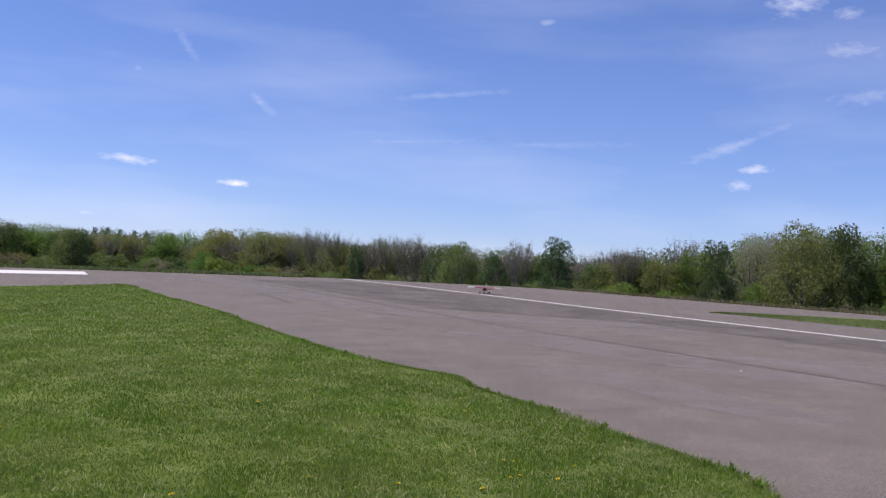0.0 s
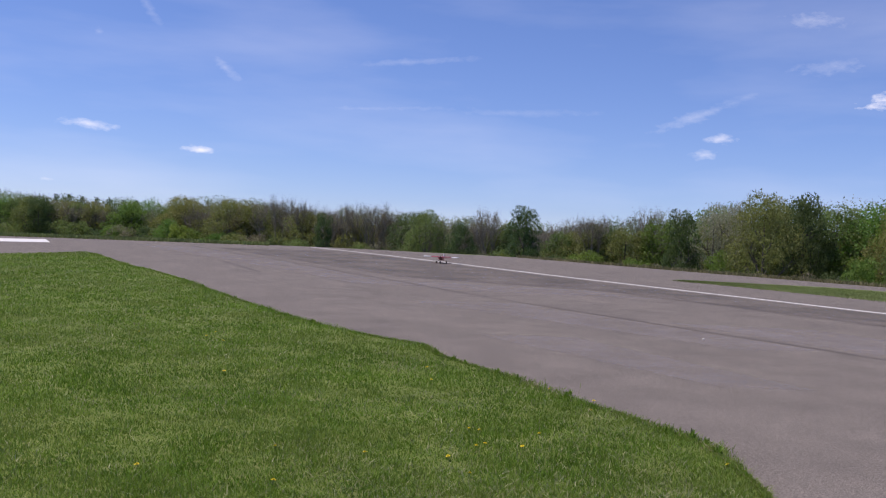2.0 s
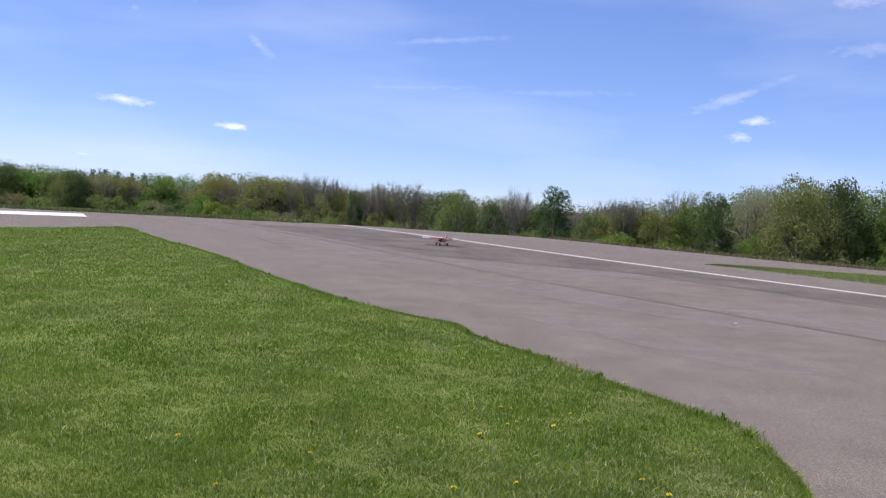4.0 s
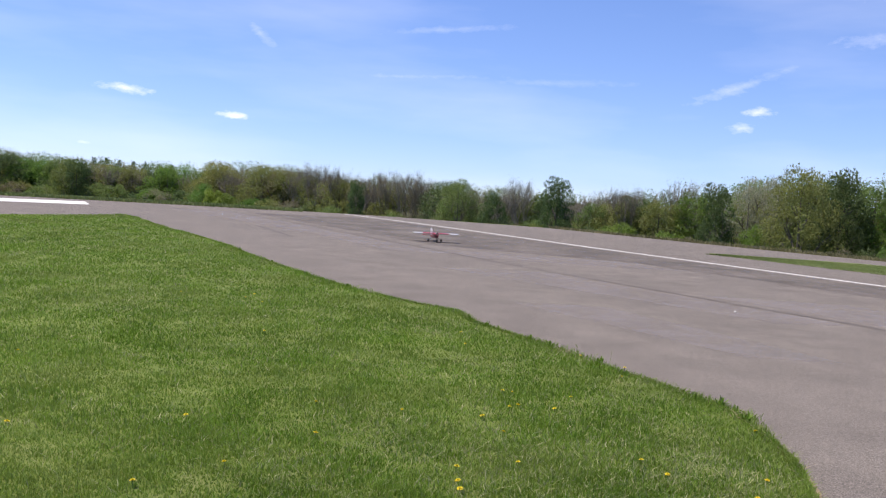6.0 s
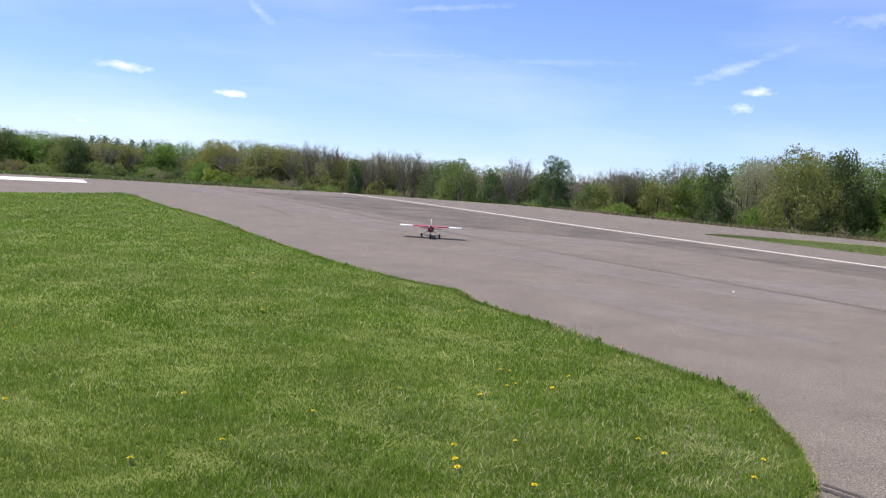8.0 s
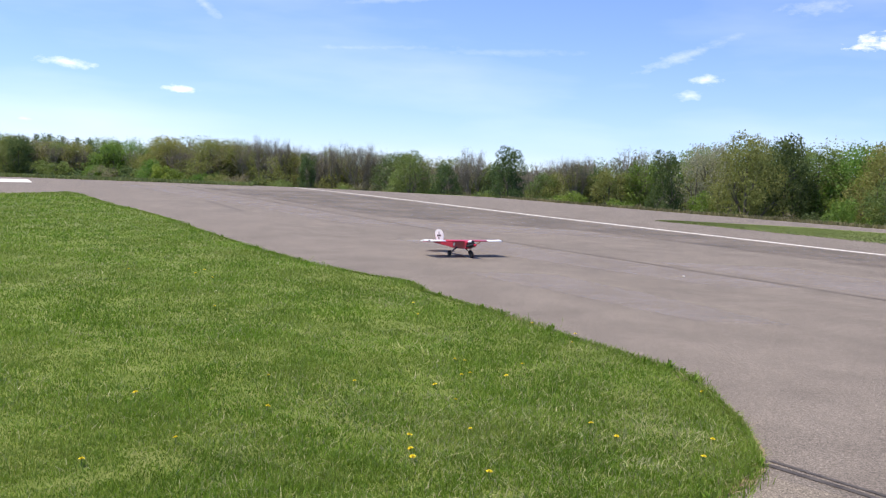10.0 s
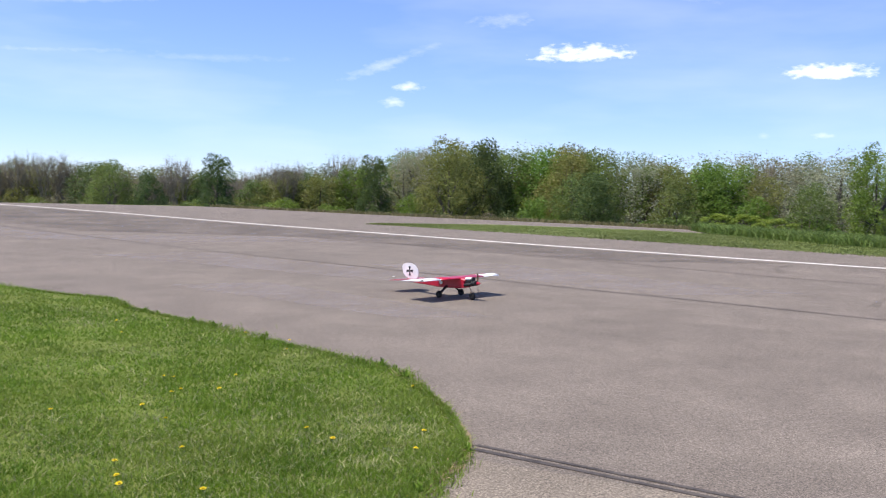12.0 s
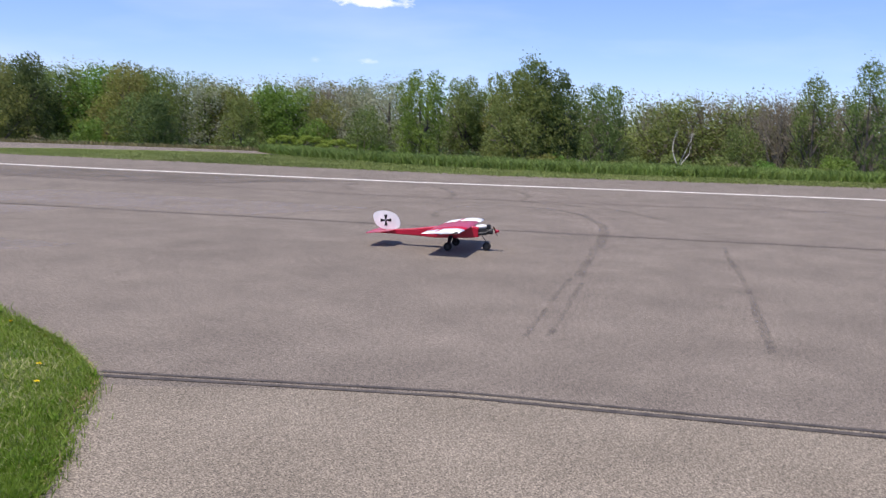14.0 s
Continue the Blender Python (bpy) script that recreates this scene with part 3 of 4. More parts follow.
LEAF = {
    "dark": leaf_mat("dark_leaves", (0.070, 0.112, 0.040), (0.102, 0.155, 0.052), (0.145, 0.205, 0.072)),
    "mid": leaf_mat("green_leaves", (0.135, 0.195, 0.052), (0.188, 0.250, 0.070), (0.245, 0.300, 0.100)),
    "bright": leaf_mat("bright_leaves", (0.125, 0.225, 0.038), (0.178, 0.285, 0.052), (0.230, 0.330, 0.078)),
    "olive": leaf_mat("olive_leaves", (0.185, 0.200, 0.052), (0.245, 0.258, 0.074), (0.300, 0.305, 0.104)),
    "pale": leaf_mat("pale_leaves", (0.290, 0.310, 0.190), (0.350, 0.365, 0.235), (0.410, 0.420, 0.290)),
    "bare": leaf_mat("brown_buds", (0.215, 0.190, 0.118), (0.270, 0.240, 0.150), (0.310, 0.290, 0.175)),
    "lime": leaf_mat("lime_leaves", (0.200, 0.290, 0.045), (0.270, 0.350, 0.060), (0.340, 0.400, 0.090)),
    "fir": leaf_mat("fir_needles", (0.045, 0.075, 0.040), (0.065, 0.100, 0.050), (0.090, 0.130, 0.065)),
}


def tube(bm, a, b, ra, rb, sides=5):
    d = (b - a)
    q = d.to_track_quat("Z", "Y").to_matrix()
    rings = []
    for p, rad in ((a, ra), (b, rb)):
        rings.append([bm.verts.new(p + q @ Vector((rad * math.cos(2 * math.pi * i / sides), rad * math.sin(2 * math.pi * i / sides), 0))) for i in range(sides)])
    for i in range(sides):
        bm.faces.new((rings[0][i], rings[0][(i + 1) % sides], rings[1][(i + 1) % sides], rings[1][i]))


def grow(bm, rnd, a, d, length, rad, depth, tips, spread=0.55, fork=(2, 3), thin=0.62):
    """A limb in two bent pieces that forks; the ends are gathered in tips."""
    sides = 6 if rad > 0.08 else (4 if rad > 0.03 else 3)
    m = a + d * length * 0.5 + Vector((rnd.uniform(-1, 1), rnd.uniform(-1, 1), 0)) * length * 0.05
    b = m + (d + Vector((rnd.uniform(-1, 1), rnd.uniform(-1, 1), rnd.uniform(-0.2, 0.5))) * 0.16).normalized() * length * 0.5
    tube(bm, a, m, rad, rad * 0.85, sides)
    tube(bm, m, b, rad * 0.85, rad * 0.68, sides)
    tips.append((b, depth))
    if depth == 0:
        return
    for i in range(rnd.randint(*fork)):
        v = Vector((rnd.uniform(-1, 1), rnd.uniform(-1, 1), rnd.uniform(-0.25, 0.6)))
        nd = (d * (1 - spread) + v.normalized() * spread + Vector((0, 0, 0.12))).normalized()
        start = b if i < 2 else m
        grow(bm, rnd, start, nd, length * rnd.uniform(0.6, 0.82), rad * thin, depth - 1, tips, spread, fork, thin)


def leaf_mesh(name, centres, size, seed, material, droop=0.0):
    r = np.random.RandomState(seed)
    k = len(centres)
    nrm = r.normal(0, 1, (k, 3))
    nrm[:, 2] = np.abs(nrm[:, 2]) + 0.3
    nrm /= np.linalg.norm(nrm, axis=1)[:, None]
    t = np.cross(nrm, r.normal(0, 1, (k, 3)))
    t /= np.linalg.norm(t, axis=1)[:, None]
    b = np.cross(nrm, t)
    s = size * r.uniform(0.5, 1.35, (k, 1))
    asp = r.uniform(0.45, 0.9, (k, 1))
    bend = nrm * s * r.uniform(-0.25, 0.25, (k, 1))
    v = np.stack([centres - t * s * 0.6, centres - b * s * asp * 0.65 + bend, centres + t * s * 0.6 + b * s * asp * 0.35], 1)
    me = bpy.data.meshes.new(name)
    me.vertices.add(3 * k)
    me.vertices.foreach_set("co", v.ravel())
    me.loops.add(3 * k)
    me.loops.foreach_set("vertex_index", np.arange(3 * k))
    me.polygons.add(k)
    me.polygons.foreach_set("loop_start", np.arange(k) * 3)
    me.update(calc_edges=True)
    me.validate()
    me.materials.append(material)
    return me


def build_tree(kind, shape, seed, leaves, leaf_size):
    """A tree 10 m high: round, oval, tall, bare or bush; trunk with limbs and a crown of small leaves."""
    rnd = random.Random(seed)
    r = np.random.RandomState(seed)
    e = new("bush" if shape == "bush" else "tree")
    bm, tips = bmesh.new(), []
    if shape == "bare":
        stems = 3
        for i in range(stems):
            a = Vector((rnd.uniform(-0.5, 0.5), rnd.uniform(-0.5, 0.5), -0.3))
            lean = Vector((rnd.uniform(-0.12, 0.12), rnd.uniform(-0.12, 0.12), 1)).normalized()
            grow(bm, rnd, a, lean, 3.2, 0.15, 6, tips, 0.36, (2, 2), 0.70)
            grow(bm, rnd, a + lean * 2.2, (lean + Vector((rnd.uniform(-0.5, 0.5), rnd.uniform(-0.5, 0.5), 0.1))).normalized(), 2.6, 0.09, 5, tips, 0.38, (2, 3), 0.72)
    elif shape == "bush":
        for i in range(7):
            v = Vector((rnd.uniform(-0.8, 0.8), rnd.uniform(-0.8, 0.8), 1)).normalized()
            grow(bm, rnd, Vector((rnd.uniform(-1, 1), rnd.uniform(-1, 1), -0.3)), v, 3.4, 0.16, 2, tips, 0.5)
    else:
        tube(bm, Vector((0, 0, -0.4)), Vector((0.1, 0, 2.2)), 0.26, 0.2, 8)
        for i in range(6):
            h = 1.0 + 0.9 * i
            v = Vector((math.cos(i * 2.4) * 0.7, math.sin(i * 2.4) * 0.7, 0.75)).normalized()
            grow(bm, rnd, Vector((0.05, 0, h)), v, 2.0 - 0.12 * i, 0.1, 2, tips)
        tube(bm, Vector((0.1, 0, 2.2)), Vector((0, 0.1, 8.6)), 0.2, 0.03, 6)
    zs = max(p.z for p, _ in tips)
    k = 9.7 / zs if shape == "bare" else 1.0
    if shape == "bare":
        bmesh.ops.scale(bm, vec=(k, k, k), verts=bm.verts[:])
    part("trunk", bm, M_BAREBARK if shape == "bare" else M_BARK, e)
    # lobes of the crown
    lobes = []
    if shape == "bare":
        ends = [p * k for p, d in tips if d <= 1]
        for p in ends:
            lobes.append((p, Vector((0.45, 0.45, 0.4)), 1.0))
    else:
        count = 46 if shape != "bush" else 26
        for i in range(count):
            u = (i + 0.5) / count
            if shape == "round":
                z = 2.0 + 7.3 * u
                rad = 3.6 * math.sin(math.pi * min(1, 0.16 + 0.80 * u)) ** 0.75
            elif shape == "oval":
                z = 1.7 + 7.8 * u
                rad = 2.5 * math.sin(math.pi * min(1, 0.24 + 0.62 * u)) ** 0.7
            elif shape == "fir":
                z = 1.0 + 8.8 * u
                rad = 2.3 * (1 - u) + 0.08
            elif shape == "tall":
                z = 1.4 + 8.2 * u
                rad = 2.9 * (1 - u) ** 0.5 + 0.35
            else:
                z = 0.4 + 8.2 * u
                rad = 5.6 * math.sqrt(max(0.03, 1 - u * u))
            a = i * 2.39996 + rnd.uniform(-0.5, 0.5)
            rr = rad * math.sqrt(rnd.uniform(0.25, 1.0)) * rnd.uniform(0.8, 1.12)
            size = rnd.uniform(0.7, 1.25) * (0.9 if shape in ("oval", "tall") else 0.95 - 0.6 * u if shape == "fir" else 1.15)
            if shape == "tall":
                size *= 0.7 + 0.4 * (1 - u)
            lobes.append((Vector((rr * math.cos(a), rr * math.sin(a), z)), Vector((size, size, size * 0.72)), size))
    weights = np.array([l[2] ** 2 for l in lobes])
    pick = r.choice(len(lobes), leaves, p=weights / weights.sum())
    dirs = r.normal(0, 1, (leaves, 3))
    dirs /= np.linalg.norm(dirs, axis=1)[:, None]
    rad = r.uniform(0.35, 1.08, (leaves, 1)) ** 0.6
    C = np.array([tuple(l[0]) for l in lobes])[pick] + dirs * rad * np.array([tuple(l[1]) for l in lobes])[pick]
    if shape == "tall":
        C[:, 2] += np.where(r.uniform(0, 1, leaves) < 0.06, r.uniform(0, 0.8, leaves), 0)
    C[:, 2] = np.maximum(C[:, 2], 0.05)
    crown = new("crown", leaf_mesh("crown", C, leaf_size, seed, LEAF[kind]))
    crown.parent = e
    return e


WORDS = {"dark": "dark green dense leafy tree at the wood's edge", "mid": "mid-green leafy tree at the wood's edge", "bright": "bright fresh-green leafy tree at the wood's edge",
         "olive": "round olive-green tree in young leaf", "fir": "dark green conifer behind the wood's edge", "pale": "pale whitish-green tree in young leaf", "bare": "bare grey-brown tree with budding twigs"}
MODELS = {}
for kind, shape, leaves, size in (("dark", "oval", 15000, 0.165), ("dark", "round", 13000, 0.20), ("mid", "round", 15500, 0.17), ("mid", "oval", 15000, 0.155), ("mid", "tall", 16000, 0.14),
                                  ("bright", "oval", 15000, 0.16), ("bright", "round", 12500, 0.19), ("olive", "round", 15000, 0.17), ("olive", "oval", 10500, 0.17), ("pale", "round", 12000, 0.135), ("pale", "oval", 9500, 0.135),
                                  ("bare", "bare", 3600, 0.085), ("bare", "oval", 5200, 0.13), ("mid", "bush", 7500, 0.28), ("bright", "bush", 7500, 0.28), ("dark", "bush", 7500, 0.28), ("bare", "bush", 5200, 0.18), ("olive", "bush", 7000, 0.27),
                                  ("fir", "fir", 5000, 0.22), ("lime", "bush", 6500, 0.42)):
    MODELS[(kind, shape)] = build_tree(kind, shape, len(MODELS) * 7 + 3, leaves, size)
for (kind, shape), ob in MODELS.items():
    tagged(ob, WORDS[kind] if shape != "bush" else "leafy " + {"mid": "green", "bright": "bright green", "dark": "dark green", "bare": "brown half-bare", "olive": "olive-green", "lime": "low yellow-green"}[kind] + " shrub in the undergrowth",
           "tree" if shape != "bush" else "shrub", "trees at the wood's edge" if shape != "bush" else "undergrowth shrubs")
used = set()


def distance(az):
    return float(np.interp(az, [-32, -15.5, -6.5, 6.4, 22, 38.7, 51.7, 62, 70, 80], [165, 140, 116, 88, 68, 60, 53, 46, 43, 41]))


def skyline(az):
    return float(np.interp(az, [-26.5, -20.0, -15.7, -10.7, -8.5, -5.0, 0.5, 4.1, 9.3, 14.4, 17.7, 21.0, 25.2, 32.0, 36.8, 41.9, 47.1, 51.6, 58.4, 62.6, 67.6, 73.8],
                           [0.84, 0.59, 0.64, 1.05, 0.88, 0.60, 0.74, 0.45, 0.62, 1.15, 1.80, 2.30, 2.60, 2.15, 2.00, 2.25, 2.35, 2.00, 2.20, 1.85, 2.10, 2.48]))


def plant(kind, shape, az, el, width=None, d=None, rnd=random.Random(9)):
    """A tree in the direction az (degrees from +y), its top at elevation el."""
    d = d or distance(az)
    x, y = d * math.sin(radians(az)), d * math.cos(radians(az))
    z = height(x, y) - 0.1
    top = 1.6 + d * math.tan(radians(el))
    k = max(0.085, (top - z) / 10.0)
    natural = {"round": 8.2, "oval": 5.6, "tall": 5.2, "bare": 6.0, "bush": 12.5, "fir": 4.8}[shape] * k
    kw = k
    if width:
        kw = k * min(1.9, max(0.6, d * radians(width) * (1.3 if shape == "round" else 1.15) / natural))
    m = pose(x, y, z, 0, 0, rnd.uniform(0, 360))
    model = MODELS[(kind, shape)]
    if (kind, shape) in used:
        ob = copy_thing(model, m)
    else:
        used.add((kind, shape))
        ob = model
        ob.matrix_basis = m
    ob.scale = (kw, kw, k)
    return ob


# trees that stand out
for kind, shape, az, el, w, dd in (
        ("dark", "oval", 7.25, 1.62, 2.2, -6), ("dark", "oval", 16.9, 1.80, 2.0, -6), ("olive", "round", 21.6, 3.05, 3.9, -4), ("dark", "round", 23.7, 2.95, 3.4, 0),
        ("mid", "round", 1.0, 1.15, 2.6, -8), ("olive", "round", -11.1, 1.16, 3.1, 0), ("olive", "round", -13.8, 1.18, 3.1, 0), ("pale", "round", 18.7, 2.2, 3.2, -1), ("pale", "oval", 20.3, 2.35, 2.4, 1), ("bright", "bush", 19.2, -0.35, 1.7, -4),
        ("bare", "bare", -8.0, 1.64, 1.8, 0), ("bare", "bare", -6.5, 1.41, 1.7, 0), ("bare", "bare", -9.0, 1.27, 1.7, 0), ("bare", "bare", -3.5, 1.41, 2.1, 0), ("bare", "bare", -2.4, 1.49, 2.1, 0), ("bare", "bare", -4.6, 1.05, 1.8, 0), ("bare", "bare", 5.1, 1.47, 1.5, 0), ("bare", "bare", -1.4, 1.17, 1.5, 2),
        ("bare", "bare", 11.4, 1.35, 1.9, 0), ("bare", "bare", 14.8, 1.98, 1.8, 3), ("mid", "round", -22.4, 0.66, 1.9, -8), ("dark", "round", 3.2, 0.38, 1.9, -8), ("bright", "round", -14.7, -0.28, 1.7, -10),
        ("olive", "round", 29.2, 2.80, 3.7, 0), ("mid", "round", 30.9, 2.70, 3.1, 1), ("bright", "bush", 27.1, -0.28, 3.4, -6), ("mid", "round", 30.2, 1.17, 3.9, -5), ("pale", "oval", 19.5, 2.15, 2.6, 2), ("pale", "oval", 34.5, 1.74, 2.6, 6),
        ("bright", "oval", 46.8, 2.96, 3.0, -4), ("mid", "tall", 53.9, 4.07, 4.1, -4), ("mid", "round", 53.5, 3.32, 4.6, -5), ("dark", "oval", 55.2, 3.47, 2.6, -3), ("mid", "oval", 52.3, 3.12, 2.6, -3), ("mid", "oval", 58.3, 2.41, 2.8, -2), ("mid", "tall", 70.4, 3.20, 2.3, 0), ("mid", "tall", 73.3, 4.14, 2.8, 0),
        ("bare", "bare", 65.1, 2.32, 2.3, 4), ("bare", "bare", 61.9, 1.87, 2.3, 4), ("bare", "bare", 67.5, 2.09, 2.3, 4), ("pale", "round", 39.5, 2.24, 3.4, 8), ("pale", "oval", 43.6, 2.11, 2.6, 8), ("pale", "round", 37.4, 1.61, 2.8, 8),
        ("mid", "round", 66.3, 0.37, 2.3, -2), ("mid", "oval", 35.7, 1.09, 2.6, -4), ("bare", "bare", 69.2, 2.33, 1.9, 3), ("mid", "oval", 49.6, 2.65, 2.2, 2), ("mid", "round", 43.3, 0.83, 3.1, -4), ("olive", "oval", 40.8, 1.08, 2.5, -5),
        ("lime", "bush", 38.3, -1.4, 2.6, -22.5), ("lime", "bush", 39.8, -1.3, 2.8, -22), ("lime", "bush", 41.6, -1.5, 2.6, -21.5),
        ("dark", "round", 30.6, 0.9, 3.0, -6), ("bright", "bush", 40.3, 0.1, 2.6, -6), ("fir", "fir", -21.0, 0.86, 1.3, 14), ("fir", "fir", -20.3, 0.90, 1.3, 15), ("fir", "fir", -19.6, 0.82, 1.2, 14), ("fir", "fir", -18.8, 0.80, 1.3, 16),
        ("fir", "fir", -18.1, 0.74, 1.2, 15), ("fir", "fir", -17.3, 0.72, 1.3, 15), ("fir", "fir", -16.6, 0.74, 1.3, 14), ("dark", "oval", -21.9, 0.75, 1.6, -9), ("dark", "oval", -5.4, 0.55, 1.3, -8), ("lime", "bush", -14.2, -0.35, 1.6, -12)):
    plant(kind, shape, az, el, w, distance(az) + dd)
def build_dead_tree():
    e = new("dead_tree")
    rnd, bm = random.Random(8), bmesh.new()
    tips = []
    tube(bm, Vector((0, 0, -0.2)), Vector((0.02, 0, 0.7)), 0.10, 0.085, 7)
    part("trunk", bm, M_DEAD, e)
    for vx, vy, h in ((-0.55, 0.1, 0.66), (0.30, -0.1, 0.62), (-0.1, 0.4, 0.5)):
        bm = bmesh.new()
        grow(bm, rnd, Vector((0.02, 0, h)), Vector((vx, vy, 1)).normalized(), 1.5, 0.042, 3, tips, 0.3, (1, 2), 0.6)
        part("limb", bm, M_DEAD, e)
    return tagged(e, "small dead tree with bleached white bark", "tree")


M_DEAD = mat("bleached_bark", [(0.50, 0.47, 0.42), (0.68, 0.65, 0.60)], 4, 0.85, 0.3, 14)
dead_tree = build_dead_tree()
dead_d = 32.2
dead_x, dead_y = dead_d * math.sin(radians(62.9)), dead_d * math.cos(radians(62.9))
dead_tree.matrix_basis = pose(dead_x, dead_y, height(dead_x, dead_y), 0, 0, 150)
dead_tree.scale = (0.42, 0.42, 0.38)

# the wood between them: single trees in front, the depth of the wood joined behind
behind = []


def place_of(shape, az, el, d):
    x, y = d * math.sin(radians(az)), d * math.cos(radians(az))
    z = height(x, y) - 0.1
    return x, y, z, max(0.12, (1.6 + d * math.tan(radians(el)) - z) / 10.0)


rt = random.Random(31)
az = -33.0
while az < 78:
    d = distance(az)
    for row, (dd, lo, hi) in enumerate(((2, -1.1, -0.3), (8, -0.6, 0.05), (14, -0.4, 0.12))):
        a = az + rt.uniform(-0.6, 0.6)
        if a < -9:
            pick = ["mid", "olive", "dark", "mid", "bright", "bare"]
        elif a < 15.5:
            pick = ["bare", "bare", "mid", "olive", "bare", "dark"]
        elif a < 59:
            pick = ["mid", "olive", "bare", "pale", "mid", "bright"]
        else:
            pick = ["bare", "bare", "mid", "bare", "olive"]
        if row == 2 and a > 15.5:
            pick = ["pale", "bare", "pale", "mid", "bare"]
        if -13 < a < -0.5 and row == 0:
            pick = ["bare", "bare", "bare", "bare", "olive"]
        if 19 < a < 33 and row < 2:
            pick = ["mid", "olive", "mid", "bright"]
        kind = rt.choice(pick)
        shape = rt.choice({"dark": ["oval", "round"], "mid": ["round", "oval", "tall"], "bright": ["oval", "round"], "olive": ["round", "oval"], "pale": ["round", "oval"], "bare": ["bare", "bare", "oval"] if a < 15.5 else ["bare", "oval", "oval"]}[kind])
        el = skyline(a) + 0.3 + rt.uniform(lo, hi) * (0.6 if a < 5 else 1.0)
        dist = d + dd + rt.uniform(-2, 2)
        if row == 0 and 15.5 < a < 60 and rt.random() < 0.25:
            continue
        if row == 0:
            plant(kind, shape, a, el, None, dist + (3 if a > 15.5 else 0), rt)
        else:
            behind.append((kind, shape, *place_of(shape, a, el, dist), rt.uniform(0, 6.28)))
    for dd in (-5, 0):
        a = az + rt.uniform(-0.7, 0.7)
        kind = rt.choice(["mid", "dark", "bright", "bare", "olive", "mid", "bare"])
        low = float(np.interp(a, [-26, 0, 20, 60], [-0.9, -1.4, -2.0, -2.1]))
        el = low + rt.uniform(0.1, 0.95 if a > 6 else 0.6)
        dist = d + dd + rt.uniform(-2, 2)
        if dd == -5:
            plant(kind, "bush", a, el, None, dist, rt)
        else:
            behind.append((kind, "bush", *place_of("bush", a, el, dist), rt.uniform(0, 6.28)))
    az += 86.0 / d


def join_wood(items):
    """All the trees of the wood's depth in one mesh."""
    me = bpy.data.meshes.new("woodland")
    slots, co, counts, idx, mats = {}, [], [], [], []
    total = 0
    for kind, shape, x, y, z, k, turn in items:
        c, s = math.cos(turn), math.sin(turn)
        for child in MODELS[(kind, shape)].children:
            src = child.data
            n = len(src.vertices)
            v = np.empty(n * 3)
            src.vertices.foreach_get("co", v)
            v = v.reshape(n, 3) * k
            v = np.stack([x + v[:, 0] * c - v[:, 1] * s, y + v[:, 0] * s + v[:, 1] * c, z + v[:, 2]], 1)
            li = np.empty(len(src.loops), int)
            src.loops.foreach_get("vertex_index", li)
            lt = np.empty(len(src.polygons), int)
            src.polygons.foreach_get("loop_total", lt)
            if child.name.startswith("crown"):      # the hidden depth needs fewer leaves
                n = n // 3 * 2 // 3 // 3 * 3
                v, li, lt = v[:n], li[:n], lt[:n // 3]
            m = src.materials[0]
            if m not in slots:
                slots[m] = len(slots)
                me.materials.append(m)
            co.append(v)
            idx.append(li + total)
            counts.append(lt)
            mats.append(np.full(len(lt), slots[m]))
            total += n
    co, idx, counts, mats = (np.concatenate(q) for q in (co, idx, counts, mats))
    me.vertices.add(len(co))
    me.vertices.foreach_set("co", co.ravel())
    me.loops.add(len(idx))
    me.loops.foreach_set("vertex_index", idx)
    me.polygons.add(len(counts))
    me.polygons.foreach_set("loop_start", np.concatenate([[0], np.cumsum(counts)[:-1]]))
    me.polygons.foreach_set("material_index", mats)
    me.update(calc_edges=True)
    me.validate()
    return new("woodland", me)


tagged(join_wood(behind), "depth of the spring wood, mixed green and bare trees", "woodland", kind="stuff")


# ---------------------------------------------------------------- model aircraft
M_RED = mat("red_covering", [(0.42, 0.007, 0.032), (0.49, 0.010, 0.040)], 8, 0.28, 0.04, 30, big=2.0, spec=0.5)
M_WHITE = mat("white_covering", [(0.78, 0.78, 0.76), (0.86, 0.86, 0.85)], 8, 0.3, 0.04, 30, big=2.0, spec=0.5)
M_BLACK = mat("black_trim", [(0.012, 0.012, 0.013), (0.022, 0.022, 0.023)], 20, 0.5)
M_RUBBER = mat("tyre_rubber", [(0.015, 0.015, 0.016), (0.03, 0.03, 0.03)], 60, 0.85, 0.3)
M_DARKMETAL = mat("dark_engine", [(0.03, 0.03, 0.032), (0.07, 0.07, 0.07)], 40, 0.5, 0.2, metal=0.6)
M_PROP = mat("propeller_wood", [(0.10, 0.05, 0.03), (0.2, 0.11, 0.06)], 30, 0.4)


def loft(sections, closed=True):
    """Skin over cross-sections, each a list of points."""
    bm = bmesh.new()
    rings = [[bm.verts.new(p) for p in sec] for sec in sections]
    k = len(rings[0])
    for a, b in zip(rings, rings[1:]):
        for i in range(k):
            bm.faces.new((a[i], a[(i + 1) % k], b[(i + 1) % k], b[i]))
    bm.faces.new(rings[0][::-1])
    bm.faces.new(rings[-1])
    bmesh.ops.recalc_face_normals(bm, faces=bm.faces[:])
    return bm


AIRFOIL = [(0.0, 0.0), (0.02, 0.035), (0.08, 0.075), (0.2, 0.11), (0.35, 0.12), (0.55, 0.1), (0.78, 0.055), (1.0, 0.006), (1.0, -0.004), (0.7, -0.012), (0.3, -0.022), (0.06, -0.02)]
LE, CHORD, WING_Z, HALF = 0.26, 0.45, 0.288, 0.75


def wing_section(y, chord=CHORD, le=LE, thick=0.5, dihedral=0.0):
    return [(le - u * chord, y, WING_Z + abs(y) * dihedral + v * chord * thick) for u, v in AIRFOIL]


